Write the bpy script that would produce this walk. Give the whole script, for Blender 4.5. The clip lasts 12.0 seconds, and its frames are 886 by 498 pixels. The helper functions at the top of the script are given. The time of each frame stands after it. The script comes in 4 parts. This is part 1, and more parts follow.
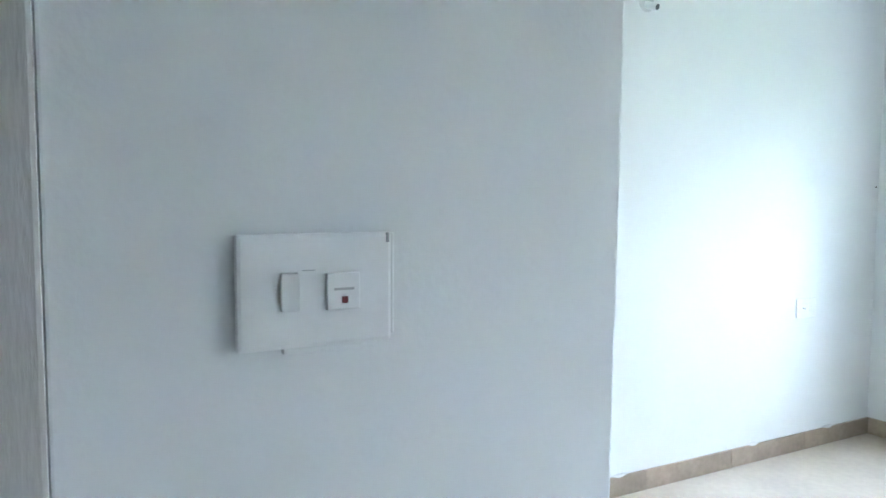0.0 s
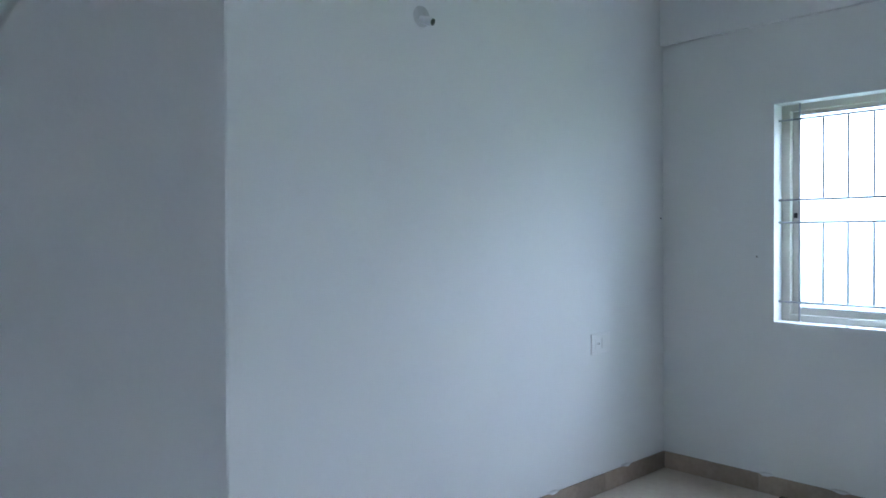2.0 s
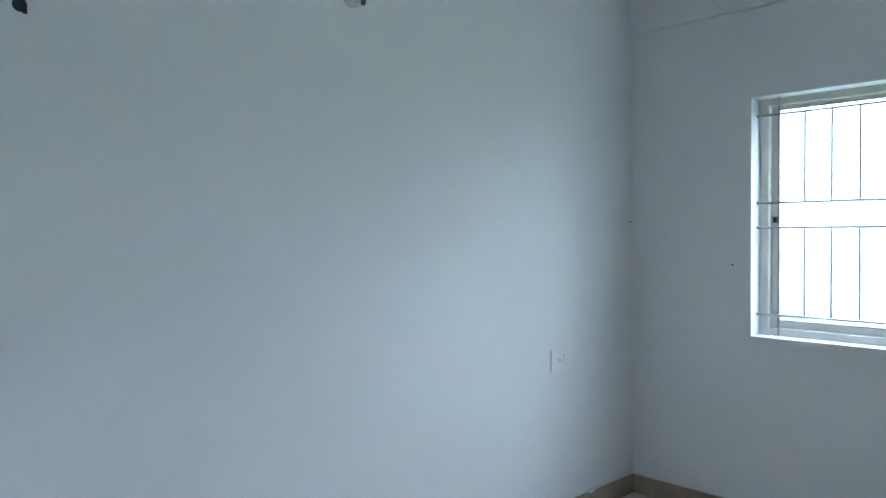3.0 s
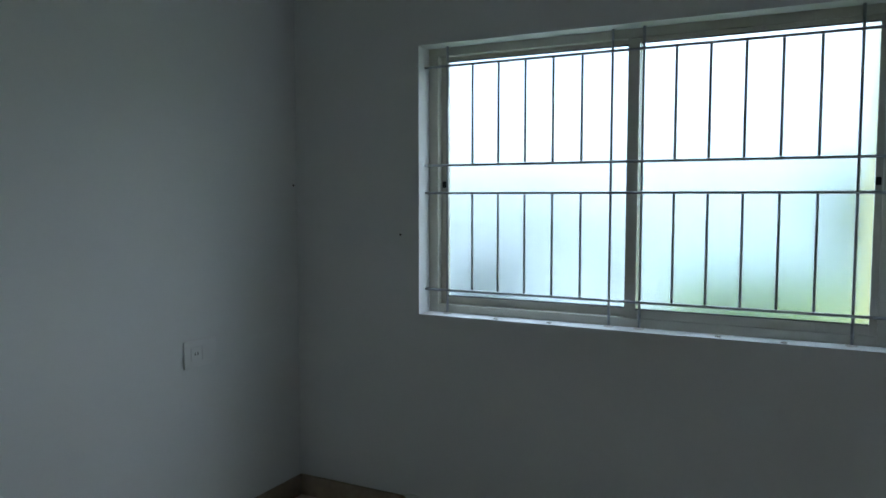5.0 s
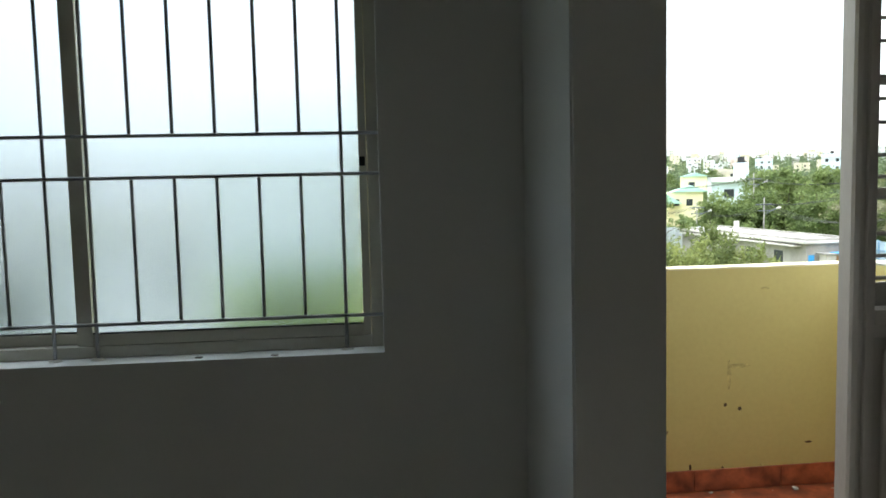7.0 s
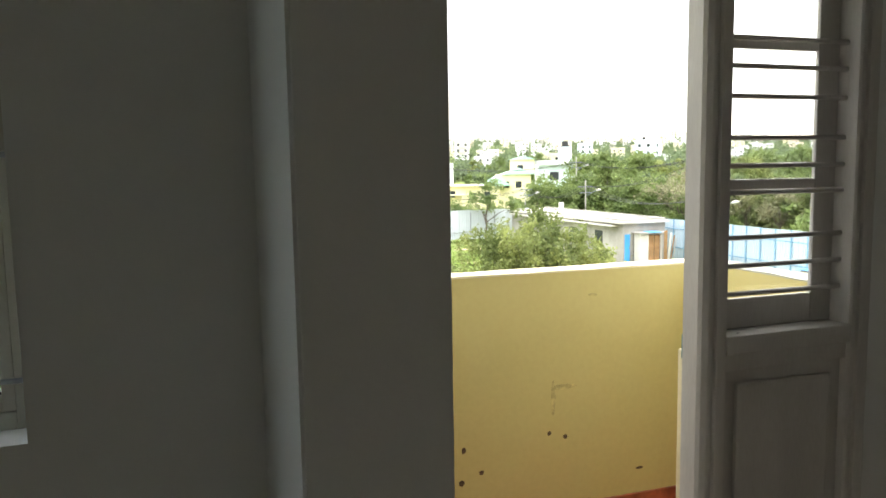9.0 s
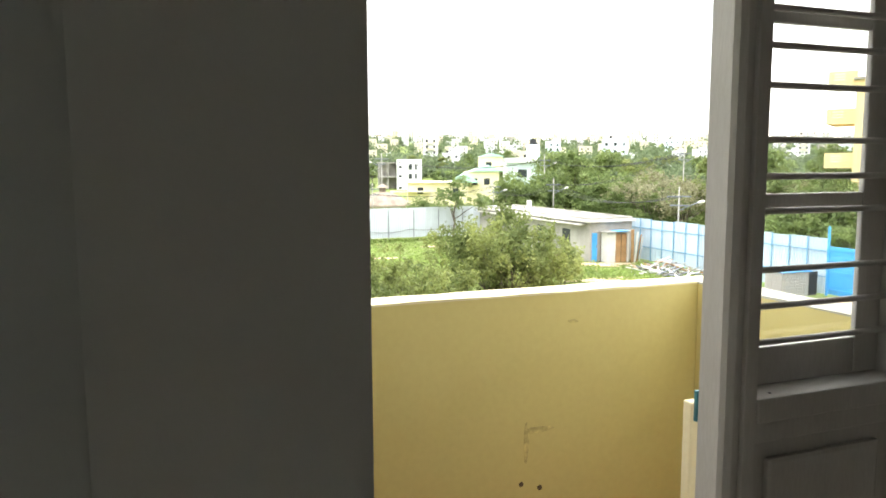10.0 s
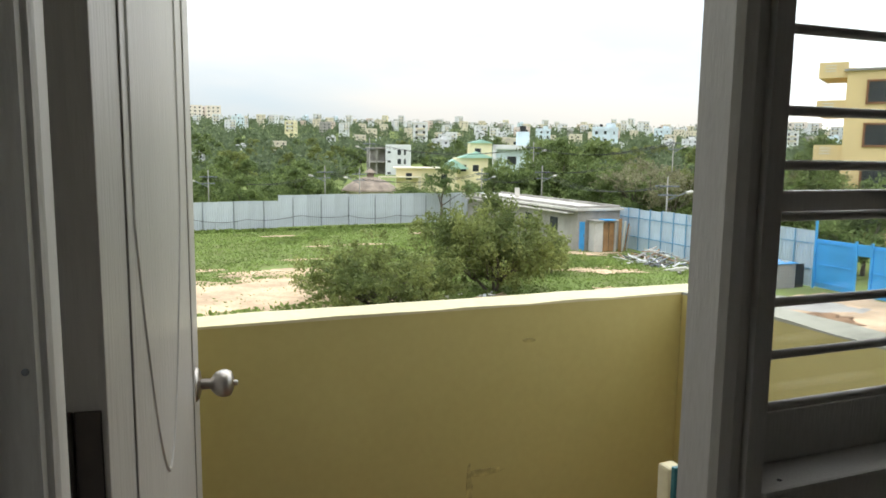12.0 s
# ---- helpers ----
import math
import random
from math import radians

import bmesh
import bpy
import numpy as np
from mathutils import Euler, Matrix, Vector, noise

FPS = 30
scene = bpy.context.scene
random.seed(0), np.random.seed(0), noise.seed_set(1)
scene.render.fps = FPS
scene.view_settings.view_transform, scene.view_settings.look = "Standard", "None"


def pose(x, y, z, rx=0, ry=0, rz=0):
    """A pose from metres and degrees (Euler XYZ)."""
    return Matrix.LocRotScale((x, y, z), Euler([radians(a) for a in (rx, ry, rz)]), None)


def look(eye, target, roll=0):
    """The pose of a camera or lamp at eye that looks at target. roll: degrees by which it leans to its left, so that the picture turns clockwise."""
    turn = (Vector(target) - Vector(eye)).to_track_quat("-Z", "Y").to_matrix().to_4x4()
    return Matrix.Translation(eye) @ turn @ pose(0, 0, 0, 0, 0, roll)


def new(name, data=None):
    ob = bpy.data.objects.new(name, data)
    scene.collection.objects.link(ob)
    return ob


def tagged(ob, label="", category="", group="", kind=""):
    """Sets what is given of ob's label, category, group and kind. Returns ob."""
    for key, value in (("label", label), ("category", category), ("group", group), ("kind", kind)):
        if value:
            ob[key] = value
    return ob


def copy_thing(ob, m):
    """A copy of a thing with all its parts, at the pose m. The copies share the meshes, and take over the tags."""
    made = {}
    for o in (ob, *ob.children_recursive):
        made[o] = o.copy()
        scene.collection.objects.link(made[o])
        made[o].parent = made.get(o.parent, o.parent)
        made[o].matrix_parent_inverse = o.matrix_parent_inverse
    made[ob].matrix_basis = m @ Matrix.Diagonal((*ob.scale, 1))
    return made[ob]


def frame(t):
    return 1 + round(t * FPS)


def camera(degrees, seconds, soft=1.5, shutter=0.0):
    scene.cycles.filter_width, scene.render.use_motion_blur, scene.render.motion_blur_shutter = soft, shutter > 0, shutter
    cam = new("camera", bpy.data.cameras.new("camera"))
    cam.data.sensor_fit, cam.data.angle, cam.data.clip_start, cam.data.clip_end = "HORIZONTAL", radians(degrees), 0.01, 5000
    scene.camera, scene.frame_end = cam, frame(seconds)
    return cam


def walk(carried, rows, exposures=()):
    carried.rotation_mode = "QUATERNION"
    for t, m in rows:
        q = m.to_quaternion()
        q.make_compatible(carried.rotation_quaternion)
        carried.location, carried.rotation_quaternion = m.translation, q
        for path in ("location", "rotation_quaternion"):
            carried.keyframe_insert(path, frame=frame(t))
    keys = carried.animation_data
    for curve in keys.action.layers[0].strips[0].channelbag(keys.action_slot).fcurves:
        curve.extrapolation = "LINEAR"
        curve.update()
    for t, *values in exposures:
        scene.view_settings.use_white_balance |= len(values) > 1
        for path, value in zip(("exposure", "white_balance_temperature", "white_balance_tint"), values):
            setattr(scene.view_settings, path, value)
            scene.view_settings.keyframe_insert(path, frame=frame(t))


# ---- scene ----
cam = camera(61.8, 12.0, soft=1.7)
PATH = [
    (0, (2.624, -4.432, 1.45), (0.88, -3.465, 1.3), 0.3),
    (0.5, (2.678, -4.348, 1.448), (1.006, -3.254, 1.359), 0.2),
    (1, (2.599, -4.246, 1.438), (0.995, -3.054, 1.357), -0.5),
    (1.5, (2.478, -4.144, 1.438), (0.945, -2.862, 1.37), -0.3),
    (2, (2.394, -3.968, 1.423), (0.917, -2.623, 1.38), -0.5),
    (2.5, (2.31, -3.774, 1.451), (0.808, -2.453, 1.417), -0.6),
    (4.5, (2.245, -2.969, 1.466), (1.174, -1.285, 1.325), 0.3),
    (5, (2.234, -2.82, 1.449), (1.32, -1.047, 1.307), 0.0),
    (5.5, (2.201, -2.632, 1.435), (1.668, -0.709, 1.298), 0.8),
    (6, (2.185, -2.483, 1.404), (2.103, -0.49, 1.266), 0.4),
    (6.5, (2.275, -2.325, 1.412), (2.364, -0.333, 1.246), -0.5),
    (7, (2.403, -2.169, 1.406), (2.604, -0.185, 1.249), -1.3),
    (7.5, (2.465, -1.993, 1.411), (2.809, -0.03, 1.239), -1.1),
    (9.5, (2.862, -1.293, 1.433), (3.532, 0.578, 1.211), -0.6),
    (10, (2.945, -1.073, 1.443), (3.652, 0.784, 1.217), -0.2),
    (10.5, (3.043, -0.914, 1.434), (3.794, 0.925, 1.204), -0.7),
    (11, (3.212, -0.806, 1.451), (3.941, 1.042, 1.217), 0.2),
    (11.5, (3.28, -0.761, 1.441), (3.965, 1.103, 1.205), 0.5),
    (12, (3.261, -0.703, 1.432), (3.995, 1.139, 1.169), 0.7),
]
EXPOSURE = [(0.0, 5.15, 5400, 12), (0.4, 4.65, 5300, 13), (1.0, 4.02, 5200, 14), (1.5, 3.8, 5150, 16), (2.0, 3.68, 5150, 16), (2.7, 3.78, 5200, 14),
            (4.5, 2.4, 5400, 9), (5.0, 1.95, 5600, 9), (5.5, 1.55, 5800, 9), (6.0, 1.25, 5900, 9), (6.5, 1.15, 6300, 9), (7.5, 1.3, 7000, 11),
            (9.5, 1.6, 7300, 13), (10.5, 1.2, 7200, 12), (11.2, 0.6, 7000, 11), (12.0, 0.3, 6900, 11)]
walk(cam, [(t, look(e, a, r)) for t, e, a, r in PATH], EXPOSURE)

# ---------------------------------------------------------------- world and sun
world = bpy.data.worlds.new("overcast_sky")
scene.world = world
world.use_nodes = True
wn, wl = world.node_tree.nodes, world.node_tree.links
wn.clear()
w_out = wn.new("ShaderNodeOutputWorld")
w_sky = wn.new("ShaderNodeTexSky")
w_sky.sky_type, w_sky.sun_disc = "NISHITA", False
w_sky.sun_elevation, w_sky.sun_rotation = radians(32), radians(46)
w_bg = wn.new("ShaderNodeBackground")
w_bg.inputs[1].default_value = 0.1
w_cloud = wn.new("ShaderNodeBackground")
w_coord = wn.new("ShaderNodeTexCoord")
w_map = wn.new("ShaderNodeMapping")
w_map.inputs["Scale"].default_value = (1.0, 1.0, 4.0)
w_noise = wn.new("ShaderNodeTexNoise")
w_noise.inputs["Scale"].default_value = 2.2
w_noise.inputs["Detail"].default_value = 5.0
w_ramp = wn.new("ShaderNodeValToRGB")
w_ramp.color_ramp.elements[0].position, w_ramp.color_ramp.elements[0].color = 0.36, (0.70, 0.86, 1.0, 1)
w_ramp.color_ramp.elements[1].position, w_ramp.color_ramp.elements[1].color = 0.65, (0.97, 0.985, 1.0, 1)
w_mix = wn.new("ShaderNodeMixShader")
w_mix.inputs[0].default_value = 0.88
wl.new(w_coord.outputs["Generated"], w_map.inputs[0])
wl.new(w_map.outputs[0], w_noise.inputs["Vector"])
wl.new(w_noise.outputs["Fac"], w_ramp.inputs[0])
w_xyz = wn.new("ShaderNodeSeparateXYZ")
w_rise = wn.new("ShaderNodeMapRange")          # an overcast sky is brighter overhead than at the horizon
w_rise.inputs["From Min"].default_value, w_rise.inputs["From Max"].default_value = 0.0, 1.0
w_rise.inputs["To Min"].default_value, w_rise.inputs["To Max"].default_value = 0.66, 2.95
wl.new(w_coord.outputs["Generated"], w_xyz.inputs[0])
wl.new(w_xyz.outputs["Z"], w_rise.inputs["Value"])
wl.new(w_rise.outputs[0], w_cloud.inputs[1])
wl.new(w_ramp.outputs[0], w_cloud.inputs[0])
wl.new(w_sky.outputs[0], w_bg.inputs[0])
wl.new(w_bg.outputs[0], w_mix.inputs[1])
wl.new(w_cloud.outputs[0], w_mix.inputs[2])
wl.new(w_mix.outputs[0], w_out.inputs[0])
sun = new("sun", bpy.data.lights.new("sun", "SUN"))
sun.data.energy, sun.data.angle, sun.data.color = 0.5, radians(70), (1.0, 0.97, 0.92)
sun.matrix_world = look((65.2, 63.0, 56.7), (0, 0, 0))


# ---------------------------------------------------------------- materials
def mat(name, color, rough=0.6, metal=0.0, var=0.12, big=1.5, fine=40.0, bump=0.15, tone=None, stretch=(1, 1, 1), rand=0.0, island=0.0, spec=0.5):
    m = bpy.data.materials.new(name)
    m.use_nodes = True
    n, l = m.node_tree.nodes, m.node_tree.links
    p = n["Principled BSDF"]
    p.inputs["Roughness"].default_value, p.inputs["Metallic"].default_value = rough, metal
    p.inputs["Specular IOR Level"].default_value = spec
    co, mp = n.new("ShaderNodeTexCoord"), n.new("ShaderNodeMapping")
    mp.inputs["Scale"].default_value = stretch
    l.new(co.outputs["Object"], mp.inputs[0])
    a, b = n.new("ShaderNodeTexNoise"), n.new("ShaderNodeTexNoise")
    a.inputs["Scale"].default_value, b.inputs["Scale"].default_value = big, fine
    a.inputs["Detail"].default_value, b.inputs["Detail"].default_value = 6, 4
    for q in (a, b):
        l.new(mp.outputs[0], q.inputs["Vector"])
    r = n.new("ShaderNodeValToRGB")
    c2 = tone or tuple(c * (1 - var) for c in color)
    c1 = tuple(min(1, c * (1 + var * 0.5)) for c in color)
    r.color_ramp.elements[0].position, r.color_ramp.elements[0].color = 0.38, (*c2, 1)
    r.color_ramp.elements[1].position, r.color_ramp.elements[1].color = 0.62, (*c1, 1)
    l.new(a.outputs["Fac"], r.inputs[0])
    mx = n.new("ShaderNodeMixRGB")
    mx.blend_type = "OVERLAY"
    mx.inputs[0].default_value = min(1.0, var * 1.2)
    l.new(r.outputs[0], mx.inputs[1])
    l.new(b.outputs["Fac"], mx.inputs[2])
    last = mx.outputs[0]
    if rand or island:
        g = n.new("ShaderNodeNewGeometry") if island else n.new("ShaderNodeObjectInfo")
        h = n.new("ShaderNodeHueSaturation")
        k = n.new("ShaderNodeMapRange")
        amount = island or rand
        k.inputs["To Min"].default_value, k.inputs["To Max"].default_value = 1 - amount, 1 + amount
        l.new(g.outputs["Random Per Island" if island else "Random"], k.inputs["Value"])
        l.new(k.outputs[0], h.inputs["Value"])
        l.new(last, h.inputs["Color"])
        last = h.outputs[0]
    l.new(last, p.inputs["Base Color"])
    if bump:
        bp = n.new("ShaderNodeBump")
        bp.inputs["Strength"].default_value, bp.inputs["Distance"].default_value = bump, 0.01
        l.new(b.outputs["Fac"], bp.inputs["Height"])
        l.new(bp.outputs[0], p.inputs["Normal"])
    return m


def leaf_mat(name, c1, c2):
    m = mat(name, c1, 0.6, var=0.3, big=0.35, fine=3, bump=0, tone=c2, island=0.28, spec=0.25)
    n, l = m.node_tree.nodes, m.node_tree.links
    p, o = n["Principled BSDF"], n["Material Output"]
    t, s = n.new("ShaderNodeBsdfTranslucent"), n.new("ShaderNodeMixShader")
    s.inputs[0].default_value = 0.45
    l.new(p.inputs["Base Color"].links[0].from_socket, t.inputs[0])
    l.new(p.outputs[0], s.inputs[1])
    l.new(t.outputs[0], s.inputs[2])
    l.new(s.outputs[0], o.inputs[0])
    return m


def glass_mat(name, rough, tint=(1, 1, 1)):
    m = bpy.data.materials.new(name)
    m.use_nodes = True
    p = m.node_tree.nodes["Principled BSDF"]
    p.inputs["Base Color"].default_value = (*tint, 1)
    p.inputs["Transmission Weight"].default_value = 1.0
    p.inputs["Roughness"].default_value = rough
    p.inputs["IOR"].default_value = 1.45
    return m


WALL = mat("wall_paint", (0.78, 0.79, 0.78), 0.75, var=0.03, big=0.7, fine=90, bump=0.06, spec=0.25)
CEIL = mat("ceiling_paint", (0.80, 0.80, 0.79), 0.85, var=0.03, big=0.8, fine=80, bump=0.05, spec=0.2)
FLOOR = mat("cream_floor_tile", (0.56, 0.475, 0.385), 0.28, var=0.14, big=1.3, fine=25, bump=0.02)
SKIRT = mat("beige_skirting_tile", (0.36, 0.285, 0.215), 0.5, var=0.2, big=3, fine=40, bump=0.08, rand=0.06)
YELLOW = mat("yellow_plaster", (0.63, 0.535, 0.22), 0.8, var=0.06, big=1.1, fine=45, bump=0.035, tone=(0.57, 0.475, 0.185))
CREAM = mat("cream_coping", (0.79, 0.70, 0.45), 0.8, var=0.12, big=3, fine=50, bump=0.3)
REDTILE = mat("red_brown_tile", (0.36, 0.10, 0.045), 0.3, var=0.4, big=9, fine=30, bump=0.05, tone=(0.17, 0.045, 0.025), rand=0.1)
TRIM = mat("off_white_gloss_paint", (0.56, 0.54, 0.51), 0.42, var=0.1, big=2.5, fine=70, bump=0.12, stretch=(3, 3, 0.5))
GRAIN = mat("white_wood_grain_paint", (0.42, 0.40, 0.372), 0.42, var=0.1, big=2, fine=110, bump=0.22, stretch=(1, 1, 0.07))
ALU = mat("beige_aluminium", (0.64, 0.62, 0.54), 0.4, metal=0.15, var=0.08, big=4, fine=90, bump=0.05)
GASKET = mat("black_gasket", (0.02, 0.02, 0.02), 0.7, var=0.1)
IRON = mat("grey_painted_iron", (0.40, 0.41, 0.43), 0.45, metal=0.3, var=0.2, big=6, fine=60, bump=0.1)
PLASTIC = mat("white_switch_plastic", (0.80, 0.80, 0.79), 0.35, var=0.03, big=5, fine=80, bump=0.02)
# black plastic parts, and the painted shade inside small holes
BLACK = mat("black_plastic_and_hole_shade", (0.012, 0.012, 0.012), 0.5, var=0.2)
STEEL = mat("brushed_steel", (0.46, 0.43, 0.40), 0.36, metal=1.0, var=0.06, big=8, fine=120, bump=0.04)
HINGE = mat("dark_hinge_metal", (0.05, 0.042, 0.038), 0.45, metal=0.7, var=0.2, big=12)
TEAL = mat("teal_strike_film", (0.06, 0.24, 0.27), 0.4, metal=0.3, var=0.2, big=20)
FROST = glass_mat("frosted_glass", 0.24, (0.58, 0.66, 0.70))
CLEAR = glass_mat("clear_glass", 0.0, (0.97, 0.98, 0.98))
GRASS = mat("grass_ground", (0.155, 0.205, 0.065), 0.95, var=0.4, big=0.45, fine=4.5, bump=0.4, tone=(0.175, 0.20, 0.075), spec=0.1)
DIRT = mat("pale_dirt", (0.60, 0.44, 0.30), 0.95, var=0.25, big=0.5, fine=6, bump=0.4, spec=0.1)
CONC = mat("grey_concrete", (0.38, 0.36, 0.33), 0.9, var=0.22, big=0.6, fine=14, bump=0.3, spec=0.2)
PALE = mat("pale_concrete", (0.62, 0.59, 0.54), 0.9, var=0.18, big=0.5, fine=10, bump=0.3, spec=0.2)
SHEET = mat("pale_blue_grey_sheet", (0.58, 0.62, 0.66), 0.5, metal=0.2, var=0.1, big=0.5, fine=9, bump=0.05, rand=0.07)
SHEETB = mat("light_blue_sheet", (0.55, 0.66, 0.75), 0.5, metal=0.2, var=0.1, big=0.5, fine=9, bump=0.05, rand=0.07)
BLUE = mat("bright_blue_paint", (0.045, 0.33, 0.70), 0.5, var=0.12, big=1, fine=20, bump=0.05)
POSTBLUE = mat("faded_blue_paint", (0.16, 0.37, 0.56), 0.6, var=0.2, big=2, fine=20)
CEMENT = mat("raw_cement", (0.46, 0.45, 0.38), 0.9, var=0.2, big=4, fine=40, bump=0.3, spec=0.2)
RUSTY = mat("grey_steel_post", (0.20, 0.22, 0.24), 0.6, metal=0.3, var=0.2)
BROWN = mat("brown_board", (0.34, 0.19, 0.085), 0.7, var=0.2, big=2, fine=20)
TERRA = mat("terracotta", (0.42, 0.16, 0.08), 0.8, var=0.2, big=1, fine=10)
BARK = mat("bark", (0.13, 0.105, 0.085), 0.95, var=0.3, big=3, fine=30, bump=0.6)
DARKWIN = mat("dark_window", (0.035, 0.04, 0.045), 0.25, var=0.2)
TAN = mat("brown_window_surround", (0.24, 0.11, 0.05), 0.7, var=0.15)
APART = mat("apricot_yellow_wall", (0.80, 0.61, 0.32), 0.85, var=0.08, big=0.4, fine=8, bump=0.1)
DOMEM = mat("weathered_dome", (0.30, 0.24, 0.19), 0.9, var=0.3, big=0.7, fine=9, bump=0.3)
GREENROOF = mat("pale_green_roof", (0.38, 0.60, 0.52), 0.75, var=0.12, big=0.5, fine=8)
HOUSEWHITE = mat("white_house_wall", (0.74, 0.75, 0.76), 0.85, var=0.1, big=0.3, fine=5, bump=0.1)
HOUSECREAM = mat("cream_house_wall", (0.72, 0.65, 0.50), 0.85, var=0.1, big=0.3, fine=5, bump=0.1)
HOUSEYEL = mat("yellow_house_wall", (0.80, 0.71, 0.46), 0.85, var=0.1, big=0.3, fine=5, bump=0.1)
HOUSEPINK = mat("pink_house_wall", (0.72, 0.57, 0.49), 0.85, var=0.1, big=0.3, fine=5, bump=0.1)
HOUSEBLUE = mat("pale_blue_house_wall", (0.67, 0.78, 0.84), 0.85, var=0.1, big=0.3, fine=5, bump=0.1)
LEAF_A = leaf_mat("olive_leaves", (0.25, 0.28, 0.095), (0.13, 0.165, 0.055))
LEAF_B = leaf_mat("green_leaves", (0.21, 0.265, 0.095), (0.125, 0.175, 0.065))
LEAF_C = leaf_mat("dry_leaves", (0.29, 0.27, 0.17), (0.19, 0.19, 0.11))
BLADE = leaf_mat("grass_blades", (0.225, 0.30, 0.085), (0.18, 0.24, 0.07))
# far leaf colours are lightened and greyed to stand in for haze
LEAF_HAZED = leaf_mat("hazed_far_leaves", (0.15, 0.19, 0.10), (0.095, 0.13, 0.07))
WIRE = mat("cable", (0.03, 0.03, 0.03), 0.6)


# ---------------------------------------------------------------- mesh tools
def mesh_of(name, bm, material, smooth=False):
    me = bpy.data.meshes.new(name)
    bmesh.ops.recalc_face_normals(bm, faces=bm.faces)
    if smooth:
        for f in bm.faces:
            f.smooth = True
    bm.to_mesh(me)
    bm.free()
    me.materials.append(material)
    return me


def part(name, bm, material, parent, label="", smooth=False):
    ob = new(name, mesh_of(name, bm, material, smooth))
    ob.parent = parent
    return tagged(ob, label)


def thing(name, label, category, group="", at=(0, 0, 0), turn=0.0):
    ob = new(name)
    ob.empty_display_size = 0.1
    ob.matrix_basis = pose(*at, 0, 0, turn)
    return tagged(ob, label, category, group)


def setting(name, bm, material, label="", category="", smooth=False):
    return tagged(new(name, mesh_of(name, bm, material, smooth)), label, category, "", "structure")


def boxes(*pairs, bevel=0.0, bm=None):
    bm = bm or bmesh.new()
    for a, b in pairs:
        made = bmesh.ops.create_cube(bm, size=1)["verts"]
        for v in made:
            v.co = [min(a[i], b[i]) + (v.co[i] + 0.5) * abs(b[i] - a[i]) for i in range(3)]
        if bevel:
            edges = list({e for v in made for e in v.link_edges})
            bmesh.ops.bevel(bm, geom=edges, offset=bevel, segments=2, affect="EDGES", profile=0.6)
    return bm


def rod(a, b, r, r2=None, seg=10, bm=None):
    bm = bm or bmesh.new()
    a, b = Vector(a), Vector(b)
    m = Matrix.Translation((a + b) / 2) @ (b - a).to_track_quat("Z", "Y").to_matrix().to_4x4()
    bmesh.ops.create_cone(bm, cap_ends=True, segments=seg, radius1=r, radius2=r if r2 is None else r2, depth=(b - a).length, matrix=m)
    return bm


def lathe(profile, axis_from, axis_dir, seg=24):
    """Turned body: profile of (radius, distance along the axis)."""
    bm = bmesh.new()
    q = Vector(axis_dir).to_track_quat("Z", "Y").to_matrix()
    rings = [[bm.verts.new(Vector(axis_from) + q @ Vector((r * math.cos(2 * math.pi * k / seg), r * math.sin(2 * math.pi * k / seg), d)))
              for k in range(seg)] for r, d in profile]
    for u, v in zip(rings, rings[1:]):
        for k in range(seg):
            bm.faces.new((u[k], u[(k + 1) % seg], v[(k + 1) % seg], v[k]))
    bm.faces.new(rings[0][::-1])
    bm.faces.new(rings[-1])
    return bm


def prism(outline, z0, z1, bevel=0.0):
    bm = bmesh.new()
    lo = [bm.verts.new((x, y, z0)) for x, y in outline]
    hi = [bm.verts.new((x, y, z1)) for x, y in outline]
    n = len(lo)
    bm.faces.new(lo[::-1])
    bm.faces.new(hi)
    for k in range(n):
        bm.faces.new((lo[k], lo[(k + 1) % n], hi[(k + 1) % n], hi[k]))
    if bevel:
        bmesh.ops.bevel(bm, geom=[e for e in bm.edges], offset=bevel, segments=2, affect="EDGES")
    return bm


# ---------------------------------------------------------------- room shell
HI = 2.85
EAST, SOUTH, PIER_X, PIER_Y = 4.95, -8.4, 1.787, -3.67
WX0, WX1, WZ0, WZ1 = 0.662, 2.442, 0.933, 2.093          # sliding window opening
DX0, DX1, DTOP = 3.137, 4.43, 2.12                       # door and barred window opening

setting("floor", boxes(((-0.2, SOUTH, -0.15), (EAST + 0.2, 0.2, 0.0))), FLOOR, "cream vitrified tile floor, dusty", "floor")
setting("ceiling", boxes(((-0.2, SOUTH, HI), (EAST + 0.2, 0.2, HI + 0.15))), CEIL, "plain white painted ceiling", "ceiling")
setting("wall_west", boxes(((-0.2, PIER_Y, 0), (0, 0.2, HI))), WALL, "white painted plain plaster wall", "wall")
setting("wall_north", boxes(((0, 0, 0), (WX0, 0.2, HI)), ((WX0, 0, 0), (WX1, 0.2, WZ0)), ((WX0, 0, WZ1), (WX1, 0.2, HI)),
                            ((WX1, 0, 0), (DX0, 0.2, HI)), ((DX0, 0, DTOP), (DX1, 0.2, HI)), ((DX1, 0, 0), (4.7, 0.118, HI)), ((4.7, 0, 0), (EAST, 0.2, HI))),
        WALL, "white painted wall with a window and a balcony door", "wall")
setting("wall_east", boxes(((EAST, SOUTH, 0), (EAST + 0.2, 0.2, HI))), WALL, "white painted plain plaster wall", "wall")
setting("wall_south", boxes(((PIER_X - 0.2, SOUTH - 0.2, 0), (EAST, SOUTH, HI))), WALL, "white painted plain plaster wall", "wall")
